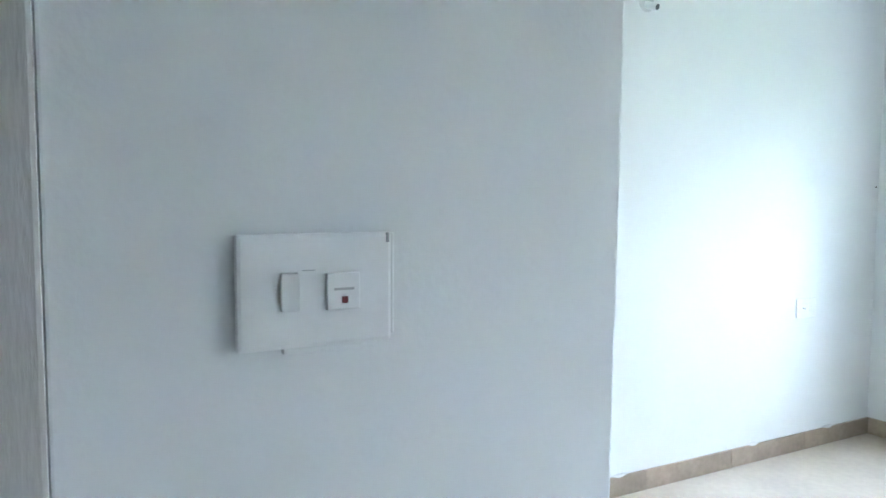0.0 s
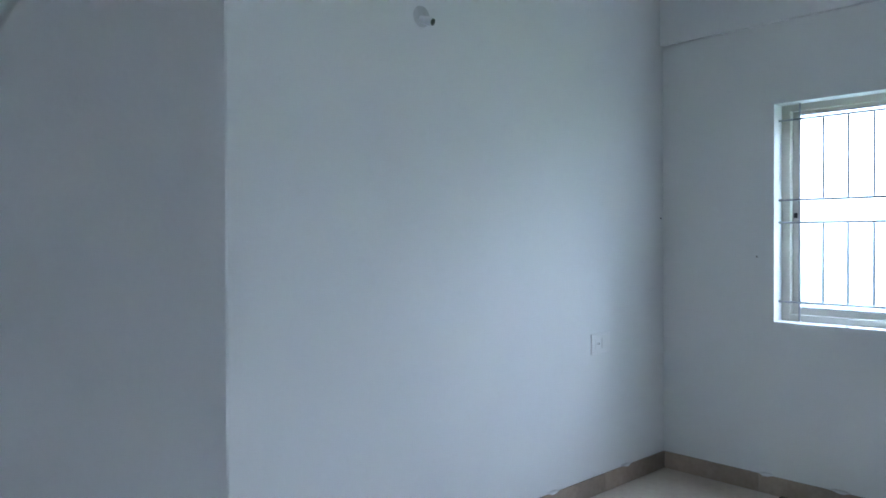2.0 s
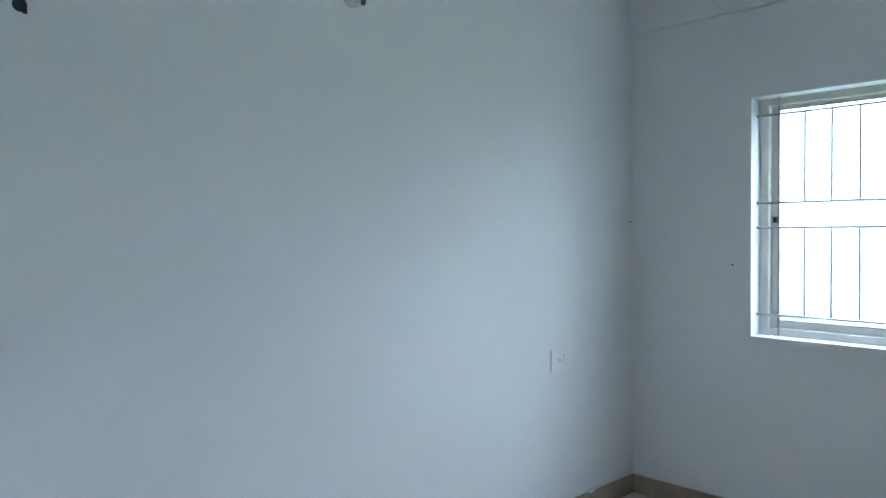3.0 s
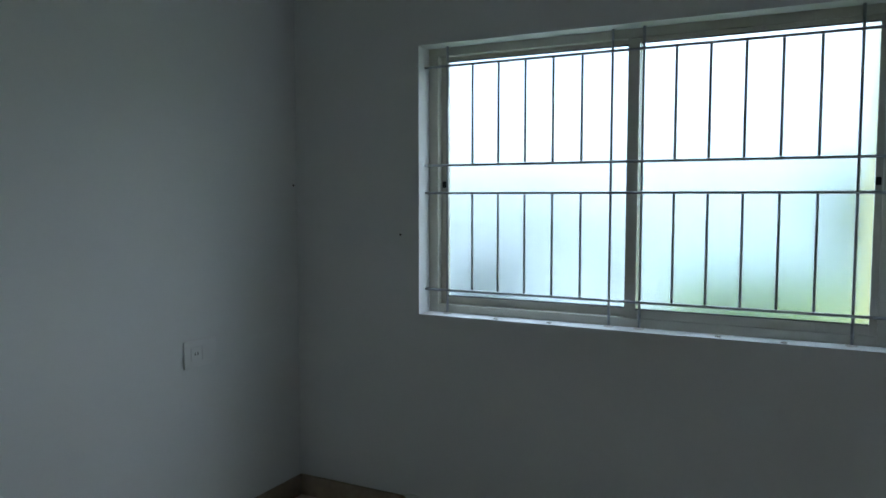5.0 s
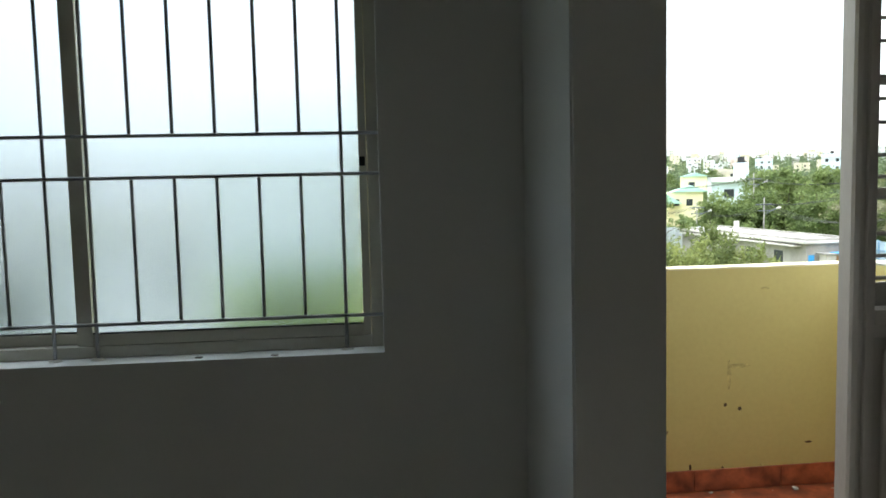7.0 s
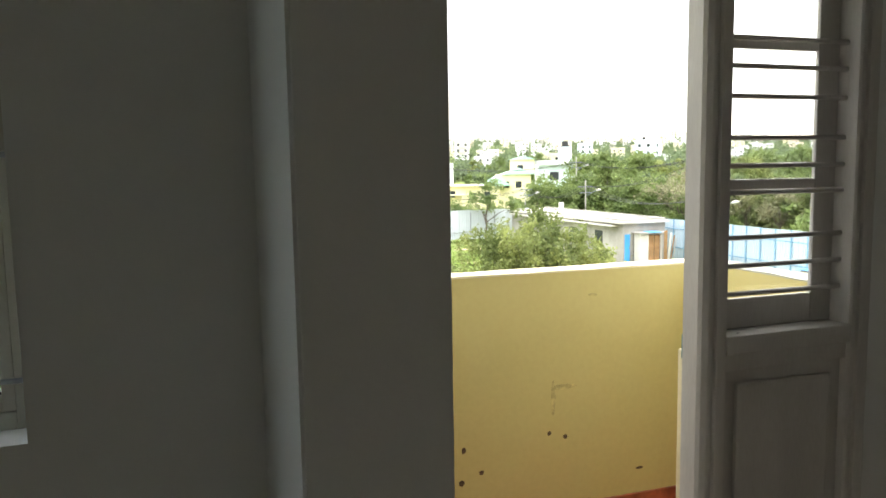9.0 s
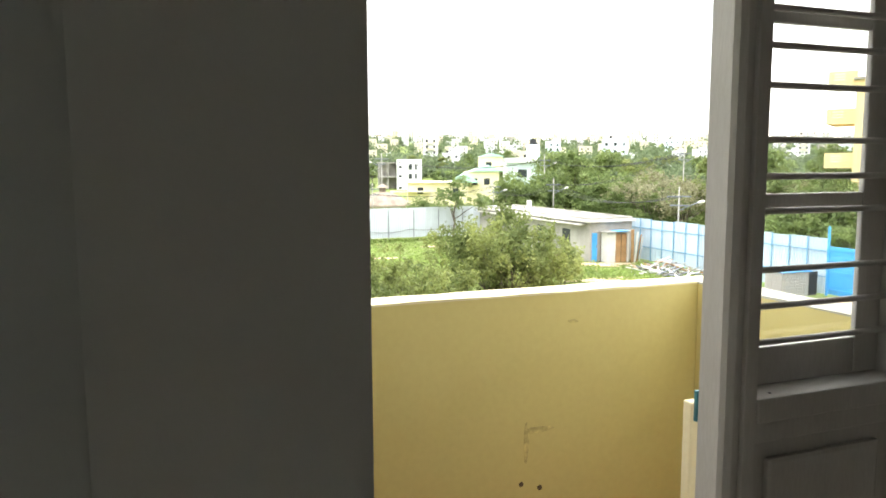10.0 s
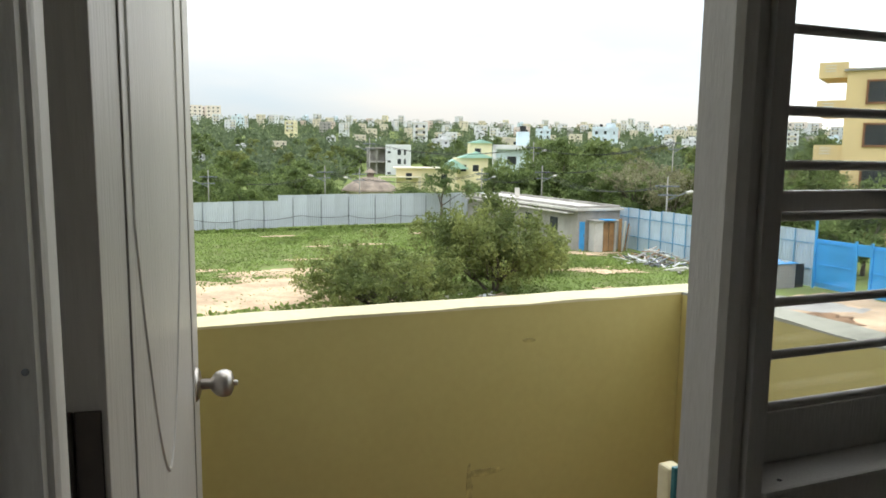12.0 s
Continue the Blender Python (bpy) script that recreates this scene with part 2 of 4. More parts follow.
pier = boxes(((-0.2, PIER_Y - 0.15, 0), (PIER_X - 0.15, PIER_Y, HI)), ((PIER_X - 0.15, -4.425, 0), (PIER_X, PIER_Y, HI)),
                           ((PIER_X - 0.15, SOUTH, 0), (PIER_X, -5.40, HI)), ((PIER_X - 0.15, -5.40, 2.1), (PIER_X, -4.425, HI)),
             bevel=0.004)
for v in pier.verts:                                      # the plastered corner is a little out of plumb
    if v.co.y > PIER_Y - 0.02:
        v.co.y += 0.0105 * (v.co.z - 1.3)
setting("wall_pier", pier, WALL, "white painted wall corner beside the entry", "wall")
setting("pillar", prism([(2.868, 0.0), (2.884, -0.457), (3.104, -0.493), (3.134, 0.0)], 0, HI, 0.006), WALL, "white painted projecting pillar", "wall")
setting("beam", boxes(((0, -0.03, 2.52), (2.868, 0, HI)), bevel=0.004), WALL, "white painted beam over the window", "beam")

# unseen wall, added to keep bounced light off the entry pier
setting("wall_light_block", boxes(((3.02, SOUTH, 0), (3.17, -2.75, HI)), bevel=0.004), WALL, "unseen plain white passage wall added to dim the pier", "wall")

# entry door frame in the pier wall, with a closed dark void behind it
entry = tagged(thing("door_1", "grey painted wooden entry frame with a closed door", "door"), kind="structure")
part("door_frame", boxes(((PIER_X - 0.15, -4.495, 0), (PIER_X + 0.014, -4.426, 2.1)), ((PIER_X - 0.15, -5.40, 0), (PIER_X + 0.014, -5.335, 2.1)),
                         ((PIER_X - 0.15, -5.335, 2.04), (PIER_X + 0.014, -4.495, 2.1)), bevel=0.006), TRIM, entry)
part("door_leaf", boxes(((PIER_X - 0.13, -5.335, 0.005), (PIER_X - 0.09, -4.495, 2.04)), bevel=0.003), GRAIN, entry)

# skirting tiles
skirt = setting("baseboard", boxes(((0.001, -0.002, 0.0), (0.003, -0.001, 0.09))), SKIRT, "beige tile skirting with rough plaster above", "skirting")


def skirting(x0, y0, x1, y1, inward, high, thick, material, owner, name="tile", length=0.6):
    run = Vector((x1 - x0, y1 - y0))
    count = max(1, round(run.length / length))
    step = run.length / count
    bm = boxes(((0, 0, 0), (step - 0.002, thick, high)), bevel=0.0025)
    me = mesh_of(name, bm, material)
    d = run.normalized()
    left = Vector((-d.y, d.x))
    flip = left.dot(Vector(inward)) < 0
    for k in range(count):
        ob = new(name, me)
        p = Vector((x0, y0)) + d * step * k
        if flip:
            p += d * (step - 0.001)
        ob.matrix_basis = pose(p.x, p.y, 0, 0, 0, math.degrees(math.atan2(d.y, d.x)) + (180 if flip else 0))
        ob.parent = owner


skirting(0, PIER_Y, 0, 0, (1, 0), 0.1, 0.012, SKIRT, skirt)
skirting(0.012, 0, 2.868, 0, (0, -1), 0.1, 0.012, SKIRT, skirt)
skirting(PIER_X, -4.43, PIER_X, PIER_Y, (1, 0), 0.1, 0.012, SKIRT, skirt)
skirting(2.884, -0.457, 3.104, -0.493, (0, -1), 0.1, 0.012, SKIRT, skirt)
skirting(2.870, -0.06, 2.883, -0.45, (-1, 0), 0.1, 0.012, SKIRT, skirt)
skirting(DX1, 0, EAST, 0, (0, -1), 0.1, 0.012, SKIRT, skirt)
skirting(EAST, SOUTH, EAST, 0, (-1, 0), 0.1, 0.012, SKIRT, skirt)

# ---------------------------------------------------------------- sliding window and grille
win = tagged(thing("window_1", "beige aluminium sliding window with two frosted panes", "window"), kind="structure")
FY0, FY1 = 0.095, 0.155
part("window_frame", boxes(((WX0, FY0, WZ0), (WX0 + 0.045, FY1, WZ1)), ((WX1 - 0.035, FY0, WZ0), (WX1, FY1, WZ1)),
                           ((WX0 + 0.045, FY0, WZ0), (WX1 - 0.035, FY1, WZ0 + 0.035)), ((WX0 + 0.045, FY0, WZ1 - 0.035), (WX1 - 0.035, FY1, WZ1)), bevel=0.002), ALU, win)


def sash(x0, x1, y, left, right, latch_x):
    z0, z1 = WZ0 + 0.036, WZ1 - 0.036
    s = part("sash", boxes(((x0, y, z0), (x0 + left, y + 0.022, z1)), ((x1 - right, y, z0), (x1, y + 0.022, z1)),
                           ((x0 + left, y, z0), (x1 - right, y + 0.022, z0 + 0.034)), ((x0 + left, y, z1 - 0.017), (x1 - right, y + 0.022, z1)), bevel=0.002), ALU, win)
    g = part("pane", boxes(((x0 + left - 0.004, y + 0.009, z0 + 0.03), (x1 - right + 0.004, y + 0.014, z1 - 0.013))), FROST, s, "frosted glass pane")
    g.visible_shadow = False
    gs = boxes(((x0 + left, y + 0.002, z0 + 0.034), (x1 - right, y + 0.008, z0 + 0.039)), ((x0 + left, y + 0.002, z1 - 0.022), (x1 - right, y + 0.008, z1 - 0.017)))
    part("gasket", gs, GASKET, s, "thin black rubber gasket")
    part("latch", boxes(((latch_x - 0.009, y - 0.006, 1.487), (latch_x + 0.009, y + 0.002, 1.515)), bevel=0.002), BLACK, s, "small black latch")


sash(WX0 + 0.046, 1.583, 0.126, 0.035, 0.045, WX0 + 0.063)
sash(1.537, WX1 - 0.036, 0.099, 0.045, 0.024, WX1 - 0.05)

grille = thing("window_grille", "grey iron window grille fixed inside the window opening", "grille", at=(0, 0, 0))
GY, GH = 0.06, (1.038, 1.463, 1.583, 2.008)
for z in GH:
    part("crossbar", rod((WX0 - 0.004, GY, z), (WX1 + 0.004, GY, z), 0.0055, seg=8), IRON, grille, smooth=True)
longs = (0.767, 1.484, 1.604, 2.331)
for x in longs:
    part("upright", rod((x, GY + 0.009, WZ0), (x, GY + 0.009, WZ1), 0.0055, seg=8), IRON, grille, smooth=True)
for x0, x1 in ((longs[0], longs[1]), (longs[2], longs[3])):
    for k in range(1, 6 if x0 < 1 else 6):
        x = x0 + (x1 - x0) * k / 6
        for a, b in ((GH[0], GH[1]), (GH[2], GH[3])):
            part("short_bar", rod((x, GY + 0.009, a), (x, GY + 0.009, b), 0.0055, seg=8), IRON, grille, smooth=True)

# ---------------------------------------------------------------- wall fittings
plate = thing("switch_plate", "white switch plate with a rocker and a red-dotted module", "switch", at=(PIER_X, -4.142, 1.336))
part("plate", boxes(((0, -0.095, -0.067), (0.013, 0.095, 0.067)), bevel=0.005), PLASTIC, plate)
part("rocker", prism([(0.013, -0.045), (0.019, -0.045), (0.022, -0.025), (0.013, -0.025)], -0.022, 0.022, 0.001), PLASTIC, plate, "white rocker switch")
mod = part("module", boxes(((0.013, 0.009, -0.024), (0.021, 0.050, 0.020)), bevel=0.0015), PLASTIC, plate, "white module with a dark red dot")
part("indicator", boxes(((0.0205, 0.0265, -0.016), (0.0218, 0.034, -0.008))), mat("dark_red_dot", (0.12, 0.02, 0.02), 0.4), mod, "dark red indicator")
part("caption", boxes(((0.0205, 0.017, -0.0005), (0.0213, 0.042, 0.0025))), mat("grey_print", (0.45, 0.45, 0.45), 0.5), mod, "line of grey print")
part("plaster_dab", boxes(((-0.002, 0.094, -0.06), (0.009, 0.101, 0.066)), bevel=0.003), WALL, plate, "dab of white plaster")

part("seam", boxes(((0.0128, -0.019, 0.0235), (0.0134, -0.003, 0.0243))), mat("grey_seam", (0.35, 0.36, 0.37), 0.7), plate, "fine grey seam of a blank module")
part("plaster_fillet", boxes(((-0.002, -0.042, -0.074), (0.0125, 0.076, -0.064)), bevel=0.004), WALL, plate, "white plaster smeared over the lower edge")
part("corner_nick", boxes(((0.0105, 0.087, 0.054), (0.0136, 0.0915, 0.066)), bevel=0.001), mat("nick_grey", (0.30, 0.31, 0.32), 0.8), plate, "grey nick at the corner")

sock = thing("wall_socket", "white two-module wall socket above the skirting", "socket", at=(0.0, -0.64, 0.818))
part("plate", boxes(((0, -0.085, -0.055), (0.007, 0.085, 0.055)), bevel=0.003), PLASTIC, sock)
part("socket_face", boxes(((0.005, -0.052, -0.028), (0.0085, 0.0, 0.028)), bevel=0.001), PLASTIC, sock)
part("rocker", boxes(((0.005, 0.006, -0.028), (0.010, 0.032, 0.028)), bevel=0.002), PLASTIC, sock)
# solid black blocks paint the shade inside the pin holes
part("pin_hole_shade", boxes(((0.008, -0.033, -0.006), (0.0088, -0.029, 0.006))), BLACK, sock, "pin holes, their shade painted as black blocks")
part("pin_hole_shade", boxes(((0.008, -0.018, -0.006), (0.0088, -0.014, 0.006))), BLACK, sock, "pin holes, their shade painted as black blocks")

stub = thing("conduit_stub", "white plastic conduit stub in a wall patch", "conduit", at=(0, -1.90, 2.33))
part("plaster_patch", lathe([(0.048, -0.004), (0.045, 0.002), (0.03, 0.004)], (0, 0, 0.012), (1, 0, 0), 20), mat("grey_plaster_patch", (0.60, 0.61, 0.60), 0.9, var=0.1), stub, "greyish plaster patch")
part("pipe", lathe([(0.018, -0.02), (0.018, 0.06), (0.013, 0.061), (0.013, 0.03)], (0, 0, 0), (1, 0.25, -0.35), 18), PLASTIC, stub, "white pipe end", smooth=False)
# a black disc over the pipe end paints the shade in its bore
part("bore", lathe([(0.0145, 0.058), (0.0145, 0.0625)], (0, 0, 0), (1, 0.25, -0.35), 14), BLACK, stub, "pipe bore, its shade painted as a black disc")
hole = thing("conduit_opening", "open black round conduit box in the wall", "conduit", at=(0, -3.014, 2.084))
part("rim", lathe([(0.019, -0.01), (0.019, 0.003), (0.016, 0.004), (0.016, 0.001)], (0, 0, 0), (1, 0, 0), 20), BLACK, hole)
part("flap", boxes(((0.001, 0.006, -0.022), (0.004, 0.018, -0.008))), BLACK, hole)

random.seed(41)
for x, y, n in ((0.0, -1.05, 1), (0.0, -2.0, 1), (0.0, -2.75, 1), (0.0, -0.4, 1), (0.62, 0, 0), (1.0, 0, 0), (1.55, 0, 0), (2.1, 0, 0)):
    sm = thing("plaster_smear", "rough white plaster smear over the skirting edge", "plaster", "plaster smears", at=(x, y, 0.1), turn=90 if n else 0)
    bm = bmesh.new()
    bmesh.ops.create_icosphere(bm, subdivisions=2, radius=1)
    for v in bm.verts:
        k = 1 + 0.5 * noise.noise(v.co * 1.7 + Vector((x * 5, y * 5, 0)))
        v.co = (v.co.x * 0.05 * k, v.co.y * 0.015, v.co.z * 0.012 * k)
    part("smear", bm, WALL, sm, smooth=True)
for x, y, z in ((0.004, -0.03, 1.50), (0.57, -0.004, 1.28), (0.004, -2.6, 0.30)):
    nail = thing("wall_nail", "small dark nail head in the wall", "nail", "wall nails", at=(x, y, z))
    part("head", lathe([(0.004, -0.006), (0.005, 0.0), (0.003, 0.002)], (0, 0, 0), (1, 0, 0) if x < 0.1 else (0, -1, 0), 8), HINGE, nail)

strip = thing("black_strip", "black plastic strip lying on the floor by the wall", "strip", at=(1.05, -0.066, 0), turn=-5)
part("strip", boxes(((-0.34, -0.015, 0), (0.34, 0.015, 0.012)), bevel=0.003), BLACK, strip)

# ---------------------------------------------------------------- balcony door and barred side window
frame_wood = tagged(thing("door_2", "off-white painted wooden frame of the balcony door", "door frame"), kind="structure")
YF, YB = -0.02, 0.12
part("jamb", prism([(3.1345, YF), (3.168, YF), (3.171, -0.014), (3.176, -0.012), (3.180, -0.004), (3.180, 0.06), (3.168, 0.06), (3.168, YB), (3.1345, YB)], 0, DTOP), TRIM, frame_wood)
part("mullion", prism([(3.902, -0.004), (3.908, -0.014), (3.922, YF), (3.934, YF), (3.938, -0.013), (3.944, -0.013), (3.948, YF), (3.976, YF), (3.976, 0.04), (4.0, 0.04), (4.0, YB),
                       (3.972, YB), (3.972, 0.052), (3.902, 0.052)], 0, DTOP), TRIM, frame_wood)
part("head", boxes(((3.182, YF, DTOP - 0.07), (3.902, YB, DTOP)), bevel=0.004), TRIM, frame_wood)
strike = part("strike_plate", boxes(((3.9675, 0.062, 0.905), (3.9715, 0.118, 0.99)), ((3.955, 0.1205, 0.915), (3.972, 0.128, 0.98)), bevel=0.001), TEAL, frame_wood, "teal filmed strike plate")
# a black block on the strike paints the slot's inner shade
part("latch_slot_shade", boxes(((3.9662, 0.078, 0.925), (3.968, 0.102, 0.968))), BLACK, strike, "latch slot, its shade painted as a black block")
part("screw_head", lathe([(0.0032, 0), (0.003, 0.0012), (0.0015, 0.002)], (3.160, YF, 1.245), (0, -1, 0), 12), RUSTY, frame_wood)

leaf = thing("balcony_door", "white wood-grain panelled balcony door standing open", "door", at=(3.212, 0.13, 0.0), turn=80.3)
LW, LT = 0.80, 0.043
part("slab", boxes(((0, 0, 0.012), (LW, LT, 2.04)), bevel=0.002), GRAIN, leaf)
for z0 in (0.16, 1.035, 1.80):
    h = part("hinge", boxes(((-0.003, 0.006, z0), (0.0005, 0.033, z0 + 0.12)), bevel=0.0008), HINGE, leaf, "dark metal butt hinge")
    part("knuckle", rod((-0.004, 0.038, z0), (-0.004, 0.038, z0 + 0.12), 0.005), HINGE, h, smooth=True)


def arched_ring(x0, x1, z0, z1, rise, y, wide, deep, up):
    """A raised moulding along a panel whose top or bottom is a pointed curve."""
    pts = [(x0, z0), (x1, z0)] if up else [(x1, z1), (x0, z1)]
    arc = []
    for k in range(25):
        u = k / 24
        s = 1 - abs(2 * u - 1) ** 1.7
        arc.append((x1 + (x0 - x1) * u, z1 - rise + rise * s) if up else (x0 + (x1 - x0) * u, z0 + rise - rise * s))
    pts += arc
    bm = bmesh.new()
    c = Vector((sum(p[0] for p in pts) / len(pts), sum(p[1] for p in pts) / len(pts)))
    n = len(pts)
    rings = []
    for off, h in ((0, 0), (wide * 0.3, -deep), (wide * 0.7, -deep), (wide, 0)):
        ring = []
        for i, p in enumerate(pts):
            q = Vector(p)
            t = (Vector(pts[(i + 1) % n]) - Vector(pts[i - 1]))
            t = t.normalized() if t.length > 1e-6 else Vector((1, 0))
            nrm = Vector((-t.y, t.x))
            if nrm.dot(c - q) < 0:
                nrm = -nrm
            q = q + nrm * off
            ring.append(bm.verts.new((q.x, y + h, q.y)))
        rings.append(ring)
    for a, b in zip(rings, rings[1:]):
        for i in range(n):
            bm.faces.new((a[i], a[(i + 1) % n], b[(i + 1) % n], b[i]))
    return bm


for face_y, sgn in ((-0.0005, 1),):
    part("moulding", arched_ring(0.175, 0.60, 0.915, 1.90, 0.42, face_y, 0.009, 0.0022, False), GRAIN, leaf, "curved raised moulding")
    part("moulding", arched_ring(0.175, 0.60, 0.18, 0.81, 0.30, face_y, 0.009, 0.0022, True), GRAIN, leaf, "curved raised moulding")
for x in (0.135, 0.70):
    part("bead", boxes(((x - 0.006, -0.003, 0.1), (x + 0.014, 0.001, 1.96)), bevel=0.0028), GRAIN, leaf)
kx, kz = LW - 0.06, 0.947
knob = part("knob", lathe([(0.011, 0.0), (0.011, 0.03), (0.017, 0.034), (0.025, 0.042), (0.0285, 0.052), (0.0285, 0.062), (0.025, 0.071), (0.012, 0.076)], (kx, 0, kz), (0, -1, 0)), STEEL, leaf, "brushed steel door knob", True)
part("rose", lathe([(0.036, 0), (0.036, 0.003), (0.030, 0.008), (0.016, 0.011)], (kx, 0, kz), (0, -1, 0)), STEEL, knob, smooth=True)
part("turn_button", lathe([(0.006, 0.074), (0.006, 0.083), (0.004, 0.085)], (kx, 0, kz), (0, -1, 0), 12), STEEL, knob)
part("outer_knob", lathe([(0.034, 0), (0.030, 0.008), (0.011, 0.011), (0.011, 0.03), (0.025, 0.042), (0.0285, 0.055), (0.025, 0.071), (0.010, 0.076)], (kx, LT, kz), (0, 1, 0)), STEEL, leaf, "brushed steel door knob", True)

side = tagged(thing("window_2", "off-white wooden side window with iron bars over a timber panel", "window"), kind="structure")
SX0, SX1, SZ = 3.977, 4.366, 1.003
part("stile", prism([(SX1, YF + 0.004), (SX1 + 0.006, YF), (4.384, YF), (4.388, -0.013), (4.394, -0.013), (4.398, YF), (DX1, YF), (DX1, 0.086), (SX1, 0.086)], 0, DTOP), TRIM, side)
part("head", boxes(((SX0, YF, DTOP - 0.07), (SX1, YB, DTOP)), bevel=0.004), TRIM, side)
part("window_sill", boxes(((SX0, YF - 0.003, SZ - 0.05), (SX1, YB, SZ)), bevel=0.005), TRIM, side, "dusty painted sill")
part("rail", boxes(((SX0, -0.012, 0.02), (SX1, 0.05, 0.10)), ((SX0, -0.012, 0.91), (SX1, 0.05, SZ - 0.05)), bevel=0.004), TRIM, side)
pb = bmesh.new()
boxes(((SX0 + 0.003, 0.004, 0.10), (SX1 - 0.003, 0.03, 0.91)), bm=pb)
part("panel", pb, TRIM, side)
pf = boxes(((SX0 + 0.045, -0.010, 0.15), (SX1 - 0.045, 0.006, 0.875)), bevel=0.010)
part("raised_panel", pf, TRIM, side, "bevelled raised field")
# a thin black disc on the sill paints the shade in a hole
part("sill_hole_shade", lathe([(0.004, 0.0), (0.0035, 0.0008)], (SX0 + 0.05, 0.0, SZ), (0, 0, 1), 8), BLACK, side, "small sill hole, its shade painted as a black disc")
SY = 0.046
inner = part("sash", boxes(((SX0 + 0.024, SY, SZ), (SX0 + 0.05, SY + 0.015, DTOP - 0.07)), ((SX1 - 0.068, SY, SZ), (SX1, SY + 0.015, DTOP - 0.07)),
                           ((SX0 + 0.05, SY, SZ), (SX1 - 0.068, SY + 0.015, SZ + 0.078)), ((SX0 + 0.05, SY, 1.352), (SX1 - 0.068, SY + 0.015, 1.385)),
                           ((SX0 + 0.05, SY, 1.708), (SX1 - 0.068, SY + 0.015, 1.742)), bevel=0.004), TRIM, side, "glazed casement with three lights")
for a, b in ((SZ + 0.078, 1.352), (1.385, 1.708), (1.742, DTOP - 0.07)):
    g = part("pane", boxes(((SX0 + 0.046, SY + 0.006, a - 0.004), (SX1 - 0.064, SY + 0.010, b + 0.004))), CLEAR, inner, "clear glass pane")
    g.visible_shadow = False
for z in (1.098, 1.169, 1.240, 1.353, 1.419, 1.488, 1.589, 1.662, 1.730, 1.840, 1.910, 1.980):
    part("bar", rod((SX0 - 0.004, 0.022, z), (SX1 + 0.004, 0.022, z), 0.0065, seg=10), TRIM, side, "painted iron bar", True)

# ---------------------------------------------------------------- balcony
PY, PX, PT = 1.017, 4.70, 1.031
setting("balcony_floor", boxes(((2.6, 0.2, -0.2), (PX + 0.115, PY + 0.115, -0.004)), ((DX0, 0.12, -0.1), (SX1, 0.2, -0.004))), REDTILE, "glossy red-brown tiled balcony floor", "floor")


def parapet(name, x0, y0, x1, y1, label, top=CREAM, top_label="cream painted top"):
    w = setting(name, boxes(((x0, y0, -0.2), (x1, y1, PT - 0.006))), YELLOW, label, "parapet")
    bm = boxes(((x0 - 0.001, y0 - 0.001, PT - 0.0065), (x1 + 0.001, y1 + 0.001, PT)))
    bmesh.ops.subdivide_edges(bm, edges=[e for e in bm.edges if e.calc_length() > 0.3], cuts=24)
    for v in bm.verts:
        if v.co.z > PT - 0.002:
            v.co.z += 0.004 * noise.noise(v.co * 7)
    part("coping", bm, top, w, top_label)
    return w


parapet("parapet_front", 2.6, PY, PX + 0.115, PY + 0.115, "yellow plastered balcony parapet with a few scuffs")
parapet("parapet_side", PX, 0.2, PX + 0.115, PY - 0.002, "yellow plastered balcony side parapet", CEMENT, "bare grey cement top")
setting("wall_balcony", boxes(((2.4, 0.2, -0.2), (2.6, PY + 0.115, HI))), YELLOW, "yellow plastered balcony end wall", "wall")
# unseen slab, added overhead and sized to shade the door and parapet
setting("balcony_shade_slab", boxes(((2.4, 0.2, HI), (PX + 0.13, 0.72, HI + 0.12))), CEIL, "unseen plain slab added to shade the balcony and door", "ceiling")
bskirt = setting("balcony_skirting", boxes(((2.61, PY - 0.003, 0), (2.62, PY - 0.001, 0.08))), REDTILE, "glossy red-brown tile skirting", "skirting")
skirting(2.6, PY, PX, PY, (0, -1), 0.098, 0.012, REDTILE, bskirt, length=0.4)
skirting(PX, 0.2, PX, PY - 0.012, (-1, 0), 0.098, 0.012, REDTILE, bskirt, length=0.4)
STAIN = mat("dark_scuff", (0.53, 0.43, 0.17), 0.9, var=0.3, big=20)
SPOT = mat("dark_spot", (0.10, 0.065, 0.03), 0.9, var=0.3, big=20)
for x, z, w, h, m in ((4.03, 0.535, 0.010, 0.07, STAIN), (4.075, 0.575, 0.055, 0.012, STAIN), (4.082, 0.375, 0.010, 0.010, SPOT), (4.014, 0.396, 0.009, 0.009, SPOT),
                      (3.66, 0.375, 0.010, 0.013, SPOT), (3.73, 0.28, 0.010, 0.010, SPOT), (3.65, 0.25, 0.012, 0.012, SPOT), (4.42, 0.20, 0.02, 0.006, SPOT), (4.20, 0.93, 0.02, 0.006, STAIN)):
    sp = thing("scuff", "small dark scuff on the yellow parapet", "stain", "scuffs on the parapet", at=(x, PY, z))
    bm = lathe([(1.0, 0.0), (0.8, 0.0012)], (0, 0, 0), (0, -1, 0), 9)
    for v in bm.verts:
        k = 1 + 0.35 * noise.noise(v.co * 3 + Vector((x * 9, 0, z * 9)))
        v.co = (v.co.x * w * k, v.co.y, v.co.z * h * k)
    part("mark", bm, m, sp)
random.seed(52)
